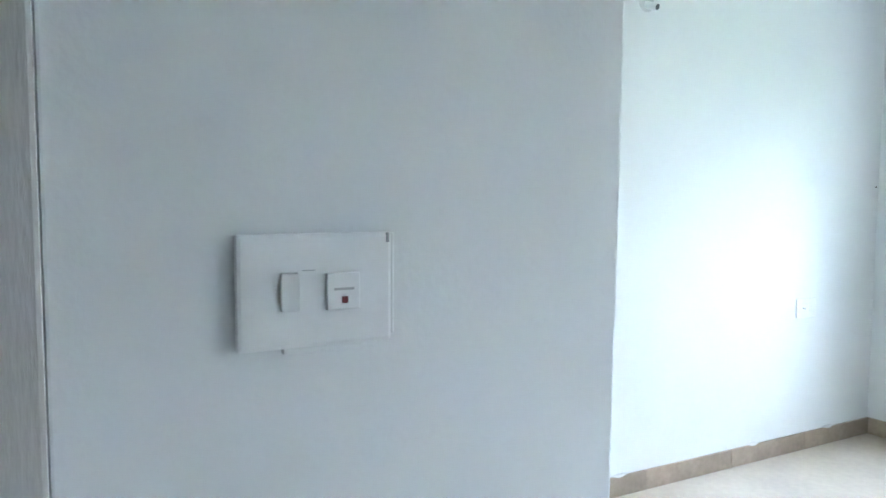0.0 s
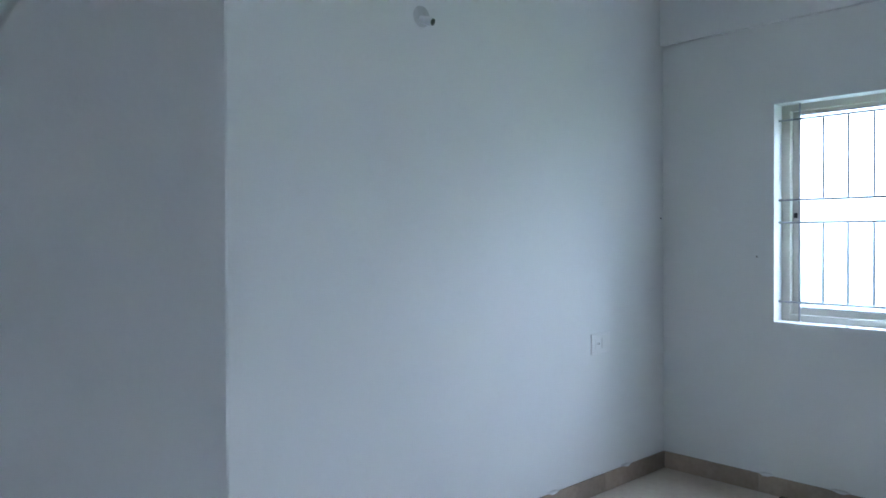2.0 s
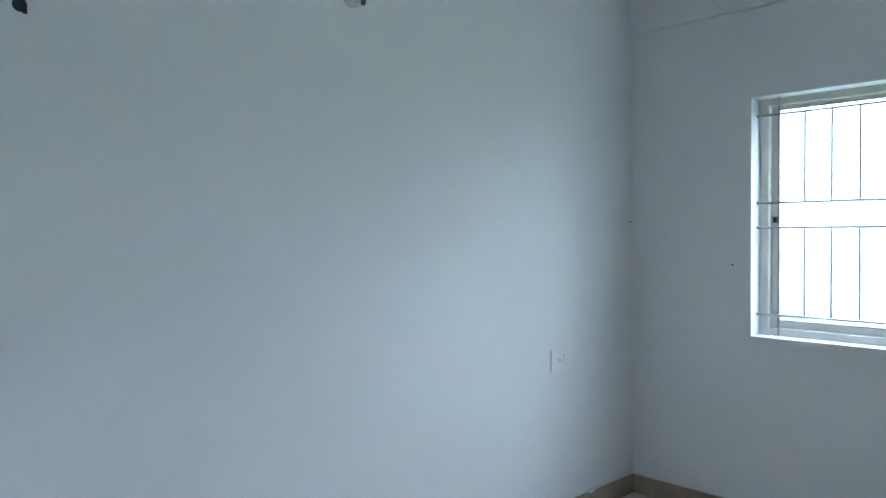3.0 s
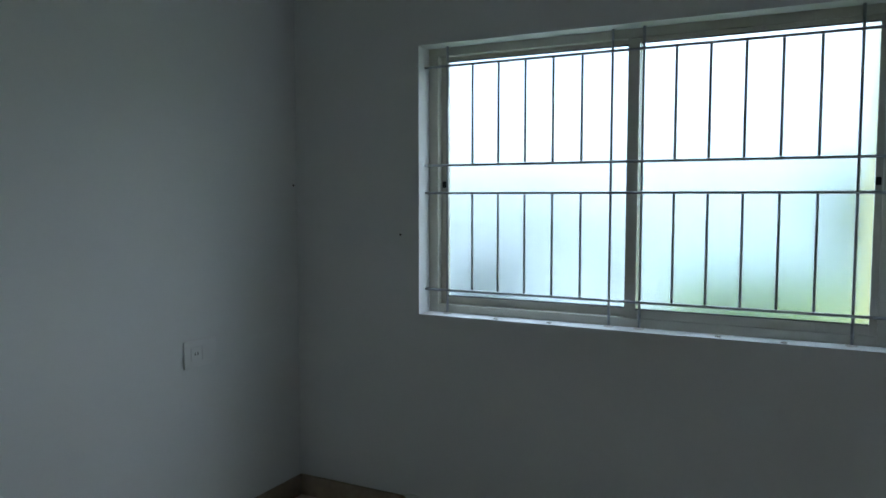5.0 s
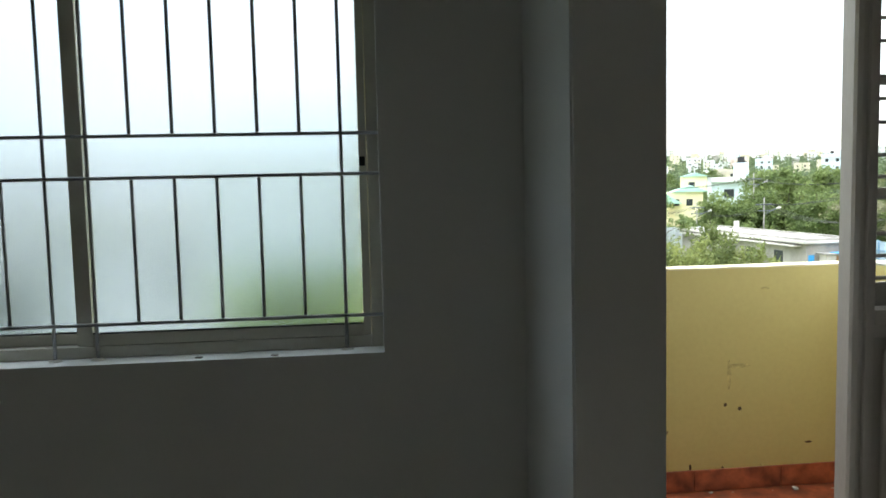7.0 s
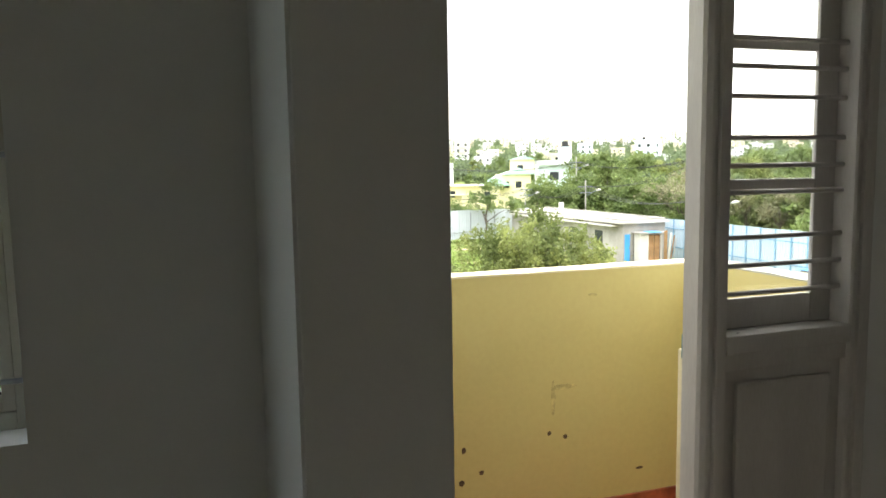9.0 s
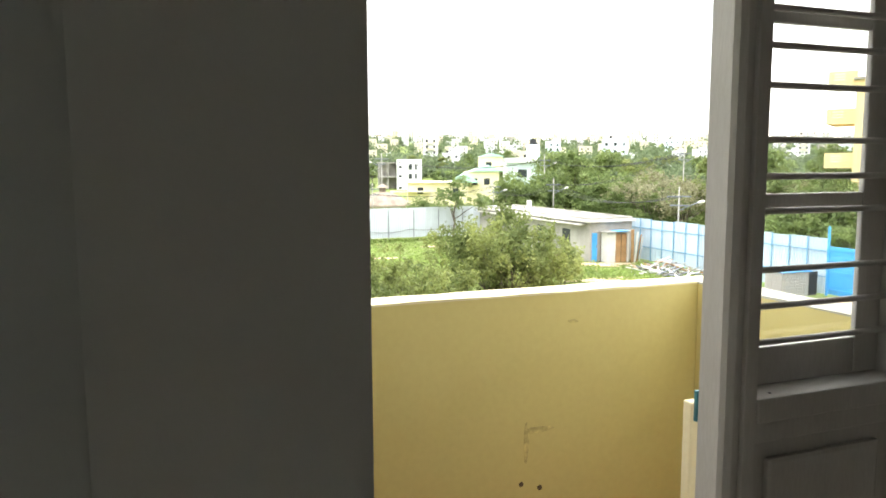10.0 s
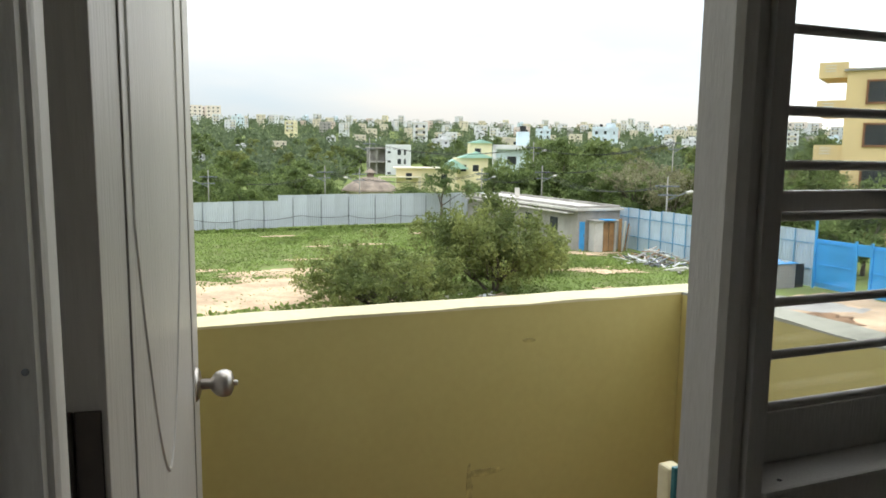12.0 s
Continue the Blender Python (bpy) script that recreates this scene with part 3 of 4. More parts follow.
for x, y, w in ((3.93, 0.985, 0.012), (4.03, 0.975, 0.007), (4.33, 0.965, 0.022), (4.22, 0.97, 0.006), (4.5, 0.95, 0.009), (3.86, 0.93, 0.006)):
    c = thing("plaster_crumb", "pale plaster crumb on the balcony floor", "rubble", "plaster crumbs", at=(x, y, -0.004 + w * 0.3), turn=random.uniform(0, 180))
    bm = bmesh.new()
    bmesh.ops.create_icosphere(bm, subdivisions=1, radius=1)
    for v in bm.verts:
        k = random.uniform(0.7, 1.2)
        v.co = (v.co.x * w * k, v.co.y * w * 0.7 * k, v.co.z * w * 0.4)
    part("crumb", bm, PALE, c)
for x, z, w, h in ((3.845, 0.112, 0.006, 0.016), (4.19, 0.105, 0.010, 0.006), (4.0, 0.104, 0.006, 0.005)):
    c = thing("mortar_bit", "grey mortar bit above the balcony skirting", "mortar", "mortar bits", at=(x, PY - 0.004, z))
    bm = bmesh.new()
    bmesh.ops.create_icosphere(bm, subdivisions=1, radius=1)
    for v in bm.verts:
        v.co = (v.co.x * w, v.co.y * 0.006, v.co.z * h)
    part("bit", bm, STAIN if w > 0.007 else SPOT, c)
for x, y in ((1.02, 0.02), (1.25, 0.03), (2.12, 0.015), (1.9, 0.03)):
    c = thing("plaster_crumb", "grey plaster crumb on the window ledge", "rubble", "ledge crumbs", at=(x, y, WZ0 + 0.003))
    bm = bmesh.new()
    bmesh.ops.create_icosphere(bm, subdivisions=1, radius=0.009)
    for v in bm.verts:
        v.co = (v.co.x * 1.5, v.co.y, v.co.z * 0.45)
    part("crumb", bm, CONC, c)
for x in longs:
    c = thing("grout_patch", "rough grout patch round a grille bar foot", "grout", "grout patches", at=(x, GY + 0.009, WZ0))
    part("grout", lathe([(0.022, -0.002), (0.018, 0.003), (0.007, 0.006)], (0, 0, 0), (0, 0, 1), 11), PALE, c)
bpost = thing("cable_outlet", "small white capped pipe standing by the balcony corner", "pipe", at=(4.105, 0.31, 0))
part("pipe", boxes(((-0.016, -0.016, -0.004), (0.016, 0.016, 0.885)), bevel=0.006), CREAM, bpost)

# ---------------------------------------------------------------- ground
G = -5.2


def land(x, y):
    """Height of the ground: a flat plot, then a long rise to a low ridge."""
    d = math.hypot(x, y) if y > 0 else abs(x) * 0.5
    u = min(1.0, max(0.0, (d - 105) / 400))
    z = G + 22.5 * (1.06 - 0.0006 * x) * u ** 1.45 * (1 + 0.12 * noise.noise(Vector((x * 0.006, y * 0.006, 0))))
    return z + (1.2 * noise.noise(Vector((x * 0.012, y * 0.012, 4))) if d > 130 else 0.0)


bm = bmesh.new()
radii = [0, 8, 16, 24, 32, 40, 50, 62, 75, 90, 105, 120, 140, 165, 195, 230, 270, 315, 365, 420, 480, 540, 620, 800, 1200, 2200, 4500]
rings = []
for r in radii[1:]:
    rings.append([bm.verts.new((r * math.cos(a), r * math.sin(a), land(r * math.cos(a), r * math.sin(a)) - (max(0, r - 560) * 0.02)))
                  for a in (2 * math.pi * k / 120 for k in range(120))])
mid = bm.verts.new((0, 0, G))
for k in range(120):
    bm.faces.new((mid, rings[0][k], rings[0][(k + 1) % 120]))
for a, b in zip(rings, rings[1:]):
    for k in range(120):
        bm.faces.new((a[k], b[k], b[(k + 1) % 120], a[(k + 1) % 120]))
setting("ground", bm, GRASS, "green weedy ground with bare soil", "ground", True)


def blob_sheet(name, x, y, rx, ry, z, material, label, category, seed, turn=0.0, rough_edge=0.62):
    bm = bmesh.new()
    c = bm.verts.new((0, 0, 0.03))
    ring = []
    for k in range(144):
        a = 2 * math.pi * k / 144
        s = 1 + 0.45 * rough_edge * noise.noise(Vector((math.cos(a) * 19, math.sin(a) * 19, seed))) + rough_edge * noise.noise(Vector((math.cos(a) * 2.2, math.sin(a) * 2.2, seed * 7.3))) + 0.5 * rough_edge * noise.noise(Vector((math.cos(a) * 7, math.sin(a) * 7, seed)))
        ring.append(bm.verts.new((rx * s * math.cos(a), ry * s * math.sin(a), 0)))
    for k in range(144):
        bm.faces.new((c, ring[k], ring[(k + 1) % 144]))
    ob = setting(name, bm, material, label, category)
    ob.matrix_basis = pose(x, y, z, 0, 0, turn)
    return ob


for i, (x, y, rx, ry, t) in enumerate(((8.0, 34.8, 4.4, 3.4, 10), (7.6, 29.5, 6.0, 3.6, 0), (4.0, 41.0, 3.0, 0.7, 0), (12.0, 43.5, 1.4, 0.4, 0), (10.5, 39.2, 3.4, 1.0, 5), (17.5, 49.5, 1.6, 0.45, 0), (21.0, 47.0, 1.0, 0.4, 0), (14.0, 49.2, 0.9, 0.35, 0),
                                       (27.1, 34.6, 2.3, 1.15, -20), (24.0, 27.6, 4.6, 2.0, 0), (29.6, 41.0, 2.4, 0.8, -25), (29.5, 20.5, 7.5, 4.6, 0), (16.5, 26.0, 7, 3.0, 0), (24.5, 55.0, 1.8, 0.5, 0), (12.5, 55.8, 1.2, 0.3, 0))):
    blob_sheet("dirt_patch", x, y, rx, ry, G + 0.012 + 0.004 * i, DIRT, "bare pale orange soil patch", "soil", i + 1, t)
blob_sheet("concrete_apron", 29.5, 24.0, 4.2, 1.6, G + 0.07, CONC, "worn concrete strip before the gate", "pavement", 31, -60, 0.1)


def quads(name, centres, sizes, material, flat=0.0, aspect=1.0, tilt=None):
    """One mesh of many small leaf quads, each an island."""
    n = len(centres)
    v = np.random.normal(size=(n, 3))
    v[:, 2] = np.abs(v[:, 2]) * (1 + flat)
    v /= np.linalg.norm(v, axis=1)[:, None]
    w = np.cross(v, np.random.normal(size=(n, 3)))
    w /= np.linalg.norm(w, axis=1)[:, None]
    u = np.cross(v, w)
    s = np.asarray(sizes)[:, None]
    c = np.asarray(centres)
    p = np.stack([c - w * s, c - u * s * 0.45 * aspect, c + w * s, c + u * s * 0.45 * aspect], 1).reshape(-1, 3)
    me = bpy.data.meshes.new(name)
    me.from_pydata(p.tolist(), [], np.arange(4 * n).reshape(n, 4).tolist())
    me.materials.append(material)
    return me


def limb_path(a, b, r0, r1, bm, bends=4, wob=0.12):
    a, b = Vector(a), Vector(b)
    prev, length = a, (b - a).length
    for k in range(1, bends + 1):
        u = k / bends
        q = a.lerp(b, u) + Vector((random.uniform(-1, 1), random.uniform(-1, 1), random.uniform(-0.5, 0.5))) * wob * length * (0.5 if k < bends else 0)
        rod(prev, q, r0 + (r1 - r0) * (k - 1) / bends, r0 + (r1 - r0) * u, 6, bm)
        prev = q


def tree(name, label, high, wide, trunk_h, r, n_limbs, leaves, leaf, material, seed, group="", squash=0.75, stems=1, gappy=0.35, category="tree", droop=0.0, clumps=20):
    random.seed(seed)
    np.random.seed(seed)
    t = thing(name, label, category, group)
    bm = bmesh.new()
    ends = []
    for s in range(stems):
        sx, sy = (random.uniform(-0.25, 0.25) * wide, random.uniform(-0.25, 0.25) * wide) if stems > 1 else (0, 0)
        limb_path((sx * 0.3, sy * 0.3, -0.1), (sx, sy, trunk_h), r, r * 0.65, bm, 3, 0.06)
        for k in range(n_limbs):
            a = 2 * math.pi * (k + random.random() * 0.8) / n_limbs
            rr = wide * random.uniform(0.25, 0.95)
            zz = trunk_h + (high - trunk_h) * random.uniform(0.15, 0.92) * (1.0 - 0.45 * (rr / wide) ** 2)
            e = (sx + rr * math.cos(a), sy + rr * math.sin(a), zz)
            limb_path((sx, sy, trunk_h * random.uniform(0.7, 1.0)), e, r * 0.45, r * 0.08, bm, 4, 0.14)
            ends.append(e)
    part("trunk", bm, BARK, t, "bark trunk with limbs")
    ends.append((0, 0, high * 0.86))
    pts, sz = [], []
    per = leaves // len(ends)
    for e in ends:
        rad = wide * random.uniform(0.24, 0.42)
        m = max(8, int(per * random.uniform(0.6, 1.4)))
        sub = np.random.normal(size=(clumps, 3)) * rad * 0.6
        pick = np.random.randint(0, clumps, m)
        d = np.random.normal(size=(m, 3)) * rad * gappy * 0.62
        q = np.array(e) + (sub[pick] + d) * np.array((1, 1, squash))
        q[:, 2] -= droop * np.random.rand(m)
        pts.append(q)
        sz.append(leaf * np.random.uniform(0.6, 1.4, m))
    pts, sz = np.concatenate(pts), np.concatenate(sz)
    keep = pts[:, 2] > 0.15
    ob = new("crown", quads("crown", pts[keep], sz[keep], material, 0.4))
    ob.parent = t
    return t


# the two thorny bushes in the plot
big = tree("bush", "large olive-green thorny bush on the plot", 4.9, 3.05, 0.6, 0.09, 16, 24000, 0.095, LEAF_A, 11, stems=3, gappy=0.2, category="bush", droop=0.5, clumps=12)
big.matrix_basis = pose(18.6, 31.0, G, 0, 0, 20)
low = tree("bush", "wide low olive-green bush on the plot", 2.7, 3.2, 0.4, 0.06, 13, 20000, 0.085, LEAF_A, 12, stems=3, gappy=0.2, squash=0.6, category="bush", droop=0.3, clumps=10)
low.matrix_basis = pose(12.2, 29.3, G, 0, 0, 70)
green = tree("bush", "bright green leafy bush beyond the frosted window", 3.1, 2.6, 0.5, 0.08, 12, 9000, 0.16, BLADE, 15, stems=3, category="bush")
green.matrix_basis = pose(-0.6, 28.0, G, 0, 0, 30)
part_bush = tree("bush", "small olive bush beside the larger one", 2.6, 1.2, 0.4, 0.05, 6, 6000, 0.075, LEAF_A, 13, stems=2, category="bush")
part_bush.matrix_basis = pose(23.6, 34.5, G)
thin = tree("tree", "slender leaning tree before the sheet fence", 6.2, 2.6, 2.2, 0.12, 5, 2600, 0.13, LEAF_B, 14, gappy=0.3)
thin.matrix_basis = pose(27.4, 60.4, G)

# grass tufts
np.random.seed(5)
gx, gy = np.random.uniform(-6, 33.5, 95000), np.random.uniform(22, 61.8, 95000)
gm = np.array([noise.noise(Vector((a * 0.16, b * 0.16, 9))) for a, b in zip(gx, gy)])
edge = 58.75 + (gx + 24) * 0.0524 - gy                  # distance to the back fence
ok = (gm > -0.55) & (edge > 0) & ~((gx > 26.5) & (gy < 28.5)) & ((np.random.rand(len(gx)) < 0.05) | ~(((gx - 8.0) / 7.0) ** 2 + ((gy - 31.0) / 5.8) ** 2 + 1.6 * gm < 0.75))
gx, gy, gm, edge = gx[ok], gy[ok], gm[ok], edge[ok]
gs = np.random.uniform(0.04, 0.10, len(gx)) * (1.0 + 0.9 * (gm > 0.3)) + 0.14 * (edge < 0.9)
tuft = new("grass", quads("grass", np.stack([gx, gy, G + gs * 0.5], 1), gs, BLADE))
tagged(tuft, "green weeds and grass over the plot", "grass", "", "stuff")

# ---------------------------------------------------------------- sheet fences, gate, shed
def ribbed(width, high, ribs=7):
    bm = bmesh.new()
    prof = []
    for k in range(ribs):
        x = width * k / ribs
        w = width / ribs
        prof += [(x, 0), (x + 0.62 * w, 0), (x + 0.70 * w, -0.035), (x + 0.92 * w, -0.035)]
    prof.append((width - 0.004, 0))
    for side_y in (0.0,):
        lo = [bm.verts.new((x, y, 0)) for x, y in prof]
        hi = [bm.verts.new((x, y, high)) for x, y in prof]
        lo2 = [bm.verts.new((x, y + 0.004, 0)) for x, y in prof]
        hi2 = [bm.verts.new((x, y + 0.004, high)) for x, y in prof]
    for k in range(len(prof) - 1):
        bm.faces.new((lo[k], lo[k + 1], hi[k + 1], hi[k]))
        bm.faces.new((lo2[k + 1], lo2[k], hi2[k], hi2[k + 1]))
        bm.faces.new((hi[k], hi[k + 1], hi2[k + 1], hi2[k]))
    return bm


def sheet_fence(label, start, direction, count, width, high, sheet, post_mat, post_each, inside, rail_y=0.02):
    f = thing("sheet_fence", label, "fence", "sheet fences round the plot", at=(*start, G), turn=direction)
    me = mesh_of("sheet", ribbed(width, high), sheet)
    step = lambda k: (0.22 if k * width > 37 else -0.22) if count > 40 else 0.0
    pm = mesh_of("post", boxes(((-0.025, -0.09 * inside, -0.05), (0.025, -0.04 * inside, high + 0.03)), bevel=0.006), post_mat)
    random.seed(3)
    for k in range(count):
        s = new("sheet", me)
        s.matrix_basis = Matrix.Translation((k * width, 0, random.uniform(-0.04, 0.05) + step(k)))
        s.parent = f
        if k % post_each == 0:
            p = new("post", pm)
            p.matrix_basis = pose(k * width, 0, min(0.0, step(k)), 0, 0, random.uniform(-1, 1))
            p.parent = f
    for z in (0.9, 2.2):
        part("rail", boxes(((0, rail_y * inside, z), (count * width, (rail_y + 0.04) * inside, z + 0.05))), post_mat, f)
    return f


sheet_fence("pale grey-blue ribbed sheet fence with steel posts", (-24.0, 58.9), 3.0, 48, 1.2, 2.62, SHEET, RUSTY, 2, 1)
sheet_fence("light blue ribbed sheet fence with blue posts", (34.4, 44.8), -90.0, 15, 1.2, 2.85, SHEETB, POSTBLUE, 1, 1, -0.085)
cab = thing("hanging_cable", "slack black cable along the sheet fence", "cable")
cc = bpy.data.curves.new("cable", "CURVE")
cc.dimensions, cc.bevel_depth = "3D", 0.016
cs = cc.splines.new("POLY")
cs.points.add(48)
for k in range(49):
    x, u = 2 + k * 4.3 / 6, (k % 6) / 6
    cs.points[k].co = (x, 58.78 + (x + 24) * 0.0524, G + 1.05 + 0.12 * math.sin(x * 0.5) - 0.22 * 4 * u * (1 - u), 1)
cc.materials.append(WIRE)
new("cable", cc).parent = cab

gate = thing("blue_gate", "bright blue steel gate with a wicket opening", "gate", at=(34.3, 26.6, G), turn=-90)
part("gate_leaf", boxes(((0, -0.03, 0.08), (2.35, 0.03, 2.5)), bevel=0.01), BLUE, gate)
part("gate_leaf", boxes(((3.15, -0.03, 0.08), (6.2, 0.03, 2.5)), ((2.35, -0.03, 1.95), (3.15, 0.03, 2.5)), bevel=0.01), BLUE, gate)
for x in (0.0, 2.3, 3.15, 6.15):
    part("gate_post", boxes(((x - 0.06, -0.09, 0), (x + 0.06, -0.028, 2.62 if x else 3.5)), bevel=0.01), BLUE, gate)
for z in (0.3, 1.2, 2.3):
    part("gate_rail", boxes(((0, -0.07, z), (2.3, -0.028, z + 0.07)), ((3.15, -0.07, z), (6.15, -0.028, z + 0.07))), BLUE, gate)
for k in range(7):
    part("louvre", boxes(((1.95, -0.06, 0.7 + 0.24 * k), (2.3, -0.028, 0.76 + 0.24 * k))), BLUE, gate)

shed = thing("shed", "long low grey block shed with a flat concrete roof", "shed", at=(30.0, 42.0, G), turn=1.5)
part("wall", boxes(((0, 0.0, 0), (0.2, 17.5, 2.75)), ((0.2, 0, 0), (3.4, 0.2, 2.75)), ((3.2, 0.2, 0), (3.4, 17.5, 2.75)), ((0.2, 17.3, 0), (3.2, 17.5, 2.75))), CONC, shed)
part("roof", boxes(((-0.35, -0.3, 2.75), (3.5, 17.8, 2.9))), PALE, shed, "pale concrete roof slab")
part("roof_edge", boxes(((-0.02, -0.02, 2.9), (0.16, 17.5, 3.06)), ((0.16, -0.02, 2.9), (3.4, 0.16, 3.06)), ((3.24, 0.16, 2.9), (3.4, 17.5, 3.06))), CONC, shed, "low parapet round the roof")
part("sunshade", boxes(((-0.55, 0.5, 2.52), (0.0, 17.0, 2.6))), PALE, shed, "thin concrete sunshade")
part("chimney", boxes(((1.6, 11.5, 2.9), (1.9, 11.8, 3.7))), PALE, shed)
sd = part("door", boxes(((0.15, -0.05, 0.05), (0.55, 0.0, 2.0))), BLUE, shed, "bright blue door")
part("handle", boxes(((0.46, -0.08, 1.0), (0.50, -0.05, 1.15))), RUSTY, sd)
for k in range(4):
    y = 2.5 + 3.6 * k
    part("window", boxes(((-0.03, y, 1.2), (0.02, y + 1.0, 2.1))), DARKWIN, shed)
lean = thing("lean_to", "small plastered lean-to with two brown doors", "shed", at=(30.8, 41.1, G))
part("wall", boxes(((0, 0, 0), (0.12, 0.75, 2.1)), ((0.12, 0.0, 0), (0.64, 0.1, 2.05))), PALE, lean)
part("wall", boxes(((1.56, 0, 0), (1.72, 0.75, 2.0))), PALE, lean)
part("roof", prism([(-0.2, -0.25), (1.9, -0.25), (1.9, 0.8), (-0.2, 0.8)], 2.1, 2.17), CONC, lean)
part("door", boxes(((0.68, 0.04, 0.04), (1.08, 0.09, 1.98)), bevel=0.01), BROWN, lean, "brown board door")
part("door", boxes(((1.12, 0.02, 0.04), (1.52, 0.07, 1.98)), bevel=0.01), BROWN, lean, "brown board door")
part("tarpaulin", boxes(((0.55, -0.35, 2.17), (1.45, 0.5, 2.21))), BLUE, lean, "blue tarpaulin")

hut = thing("block_hut", "grey concrete block hut with a blue sheet on top", "hut", at=(31.6, 26.9, G))
part("core", boxes(((0.02, 0.02, 0), (2.2, 1.4, 1.55))), CONC, hut)
bme = mesh_of("block", boxes(((0, -0.01, 0), (0.385, 0.03, 0.185)), bevel=0.008), CONC)
for r in range(8):
    for k in range(5):
        b = new("block", bme)
        b.matrix_basis = pose(0.02 + 0.4 * k + (0.2 if r % 2 else 0), 0.0, 0.195 * r)
        b.parent = hut
for r in range(8):
    for k in range(3):
        b = new("block", bme)
        b.matrix_basis = pose(0.0, 0.42 + 0.4 * k, 0.195 * r, 0, 0, -90)
        b.parent = hut
part("door", boxes(((2.22, 0.04, 0.0), (2.95, 0.09, 1.5)), bevel=0.008), GASKET, hut, "dark sheet door")
part("cover", boxes(((-0.1, -0.15, 1.56), (2.3, 1.5, 1.60)), bevel=0.01), BLUE, hut, "blue sheet cover")
random.seed(61)
for k in range(7):
    a, b = random.uniform(0.1, 2.1), random.uniform(-0.05, 1.1)
    part("weight", boxes(((a - 0.16, b - 0.08, 1.601), (a + 0.16, b + 0.08, 1.66)), bevel=0.012), PALE, hut, "pale stone holding the cover down")
hut.matrix_basis = hut.matrix_basis @ Matrix.Scale(0.8, 4)


def pile(name, label, category, x, y, count, size, spread, high, material, seed, long=1.0):
    random.seed(seed)
    t = thing(name, label, category, at=(x, y, G))
    for k in range(count):
        a, r = random.uniform(0, 6.28), spread * math.sqrt(random.random())
        s = size * random.uniform(0.5, 1.3)
        h = max(0.02, high * (1 - r / spread) * random.random())
        bm = boxes(((-s * long, -s * 0.4, -s * 0.22), (s * long, s * 0.4, s * 0.22)))
        for v in bm.verts:
            v.co *= random.uniform(0.75, 1.2)
        ob = part("piece", bm, random.choice(material), t)
        ob.matrix_basis = pose(r * math.cos(a), r * math.sin(a), h + s * 0.15, random.uniform(-20, 20), random.uniform(-20, 20), random.uniform(0, 180))


pile("rubble_pile", "heap of white broken stones by the hut", "rubble", 30.1, 27.4, 80, 0.22, 1.25, 0.9, [PALE, CONC, HOUSEWHITE], 21)
pile("scrap_pile", "heap of scrap boards and pipes by the fence", "scrap", 32.1, 36.4, 110, 0.11, 2.3, 0.8, [PALE, BROWN, CONC, RUSTY, RUSTY, BARK, HOUSEWHITE], 22, 6.0)
pile("scrap_pile", "scattered white sheets lying on the grass", "scrap", 31.6, 32.6, 12, 0.30, 1.5, 0.2, [HOUSEWHITE, PALE, SHEET], 23, 1.8)
pile("stone_row", "white stones along the bush foot", "rubble", 15.5, 27.5, 60, 0.16, 4.0, 0.15, [HOUSEWHITE, PALE], 24)
heap = thing("soil_heap", "low heap of dug brown soil before the gate", "soil", at=(27.6, 20.6, G))
bm = bmesh.new()
bmesh.ops.create_icosphere(bm, subdivisions=4, radius=1)
for v in bm.verts:
    k = 1 + 0.5 * noise.noise(v.co * 2.1) + 0.25 * noise.noise(v.co * 6)
    v.co = (v.co.x * 1.9 * k, v.co.y * 1.1 * k, max(-0.05, v.co.z * 0.27 * k + 0.05 * noise.noise(v.co * 14)))
part("mound", bm, mat("brown_soil", (0.27, 0.17, 0.105), 0.95, var=0.4, big=2, fine=12, bump=0.5, spec=0.1), heap, smooth=True)
boards = thing("leaning_boards", "pale boards leaning against the shed end", "boards", at=(32.85, 40.9, G))
for k in range(4):
    b = part("board", boxes(((-0.12, -0.02, 0), (0.12, 0.02, 2.3 - 0.2 * k))), PALE if k % 2 else BROWN, boards)
    b.matrix_basis = pose(0.22 * k - 0.2, 0.05 * k, 0.03, 8, -6 + 3 * k, 20 * k)


# ---------------------------------------------------------------- poles and wires
def pole(x, y, high, lamp_turn, group="street poles"):
    z = land(x, y)
    p = thing("utility_pole", "grey concrete street pole with a lamp arm", "pole", group, at=(x, y, z), turn=lamp_turn)
    part("shaft", rod((0, 0, -0.2), (0, 0, high), 0.075, 0.045), CONC, p, smooth=True)
    part("crossarm", boxes(((-0.8, -0.05, high - 0.7), (0.8, 0.05, high - 0.6))), RUSTY, p)
    part("crossarm", boxes(((-0.6, -0.05, high - 1.3), (0.6, 0.05, high - 1.2))), RUSTY, p)
    arm = part("lamp_arm", rod((0, 0, high - 1.6), (1.3, 0, high - 1.0), 0.04), RUSTY, p)
    part("lamp_head", lathe([(0.04, 0), (0.10, 0.1), (0.11, 0.35), (0.04, 0.5)], (1.2, 0, high - 1.05), (1, 0, 0.2), 12), PALE, arm, "pale lamp head")
    return (x, y, z + high - 0.65)


tops = [pole(50.0, 57.5, 8.3, 0), pole(45.0, 76.0, 7.8, 0), pole(52.0, 88.0, 8.0, 10), pole(27.0, 82.0, 8.0, 180), pole(20.0, 74.0, 5.0, 180), pole(8.5, 72.0, 4.6, 180), pole(23.5, 73.5, 4.8, 180), pole(35.8, 40.2, 5.1, -38), pole(36.6, 72.0, 4.9, 0), pole(39.5, 64.0, 5.3, 0)]
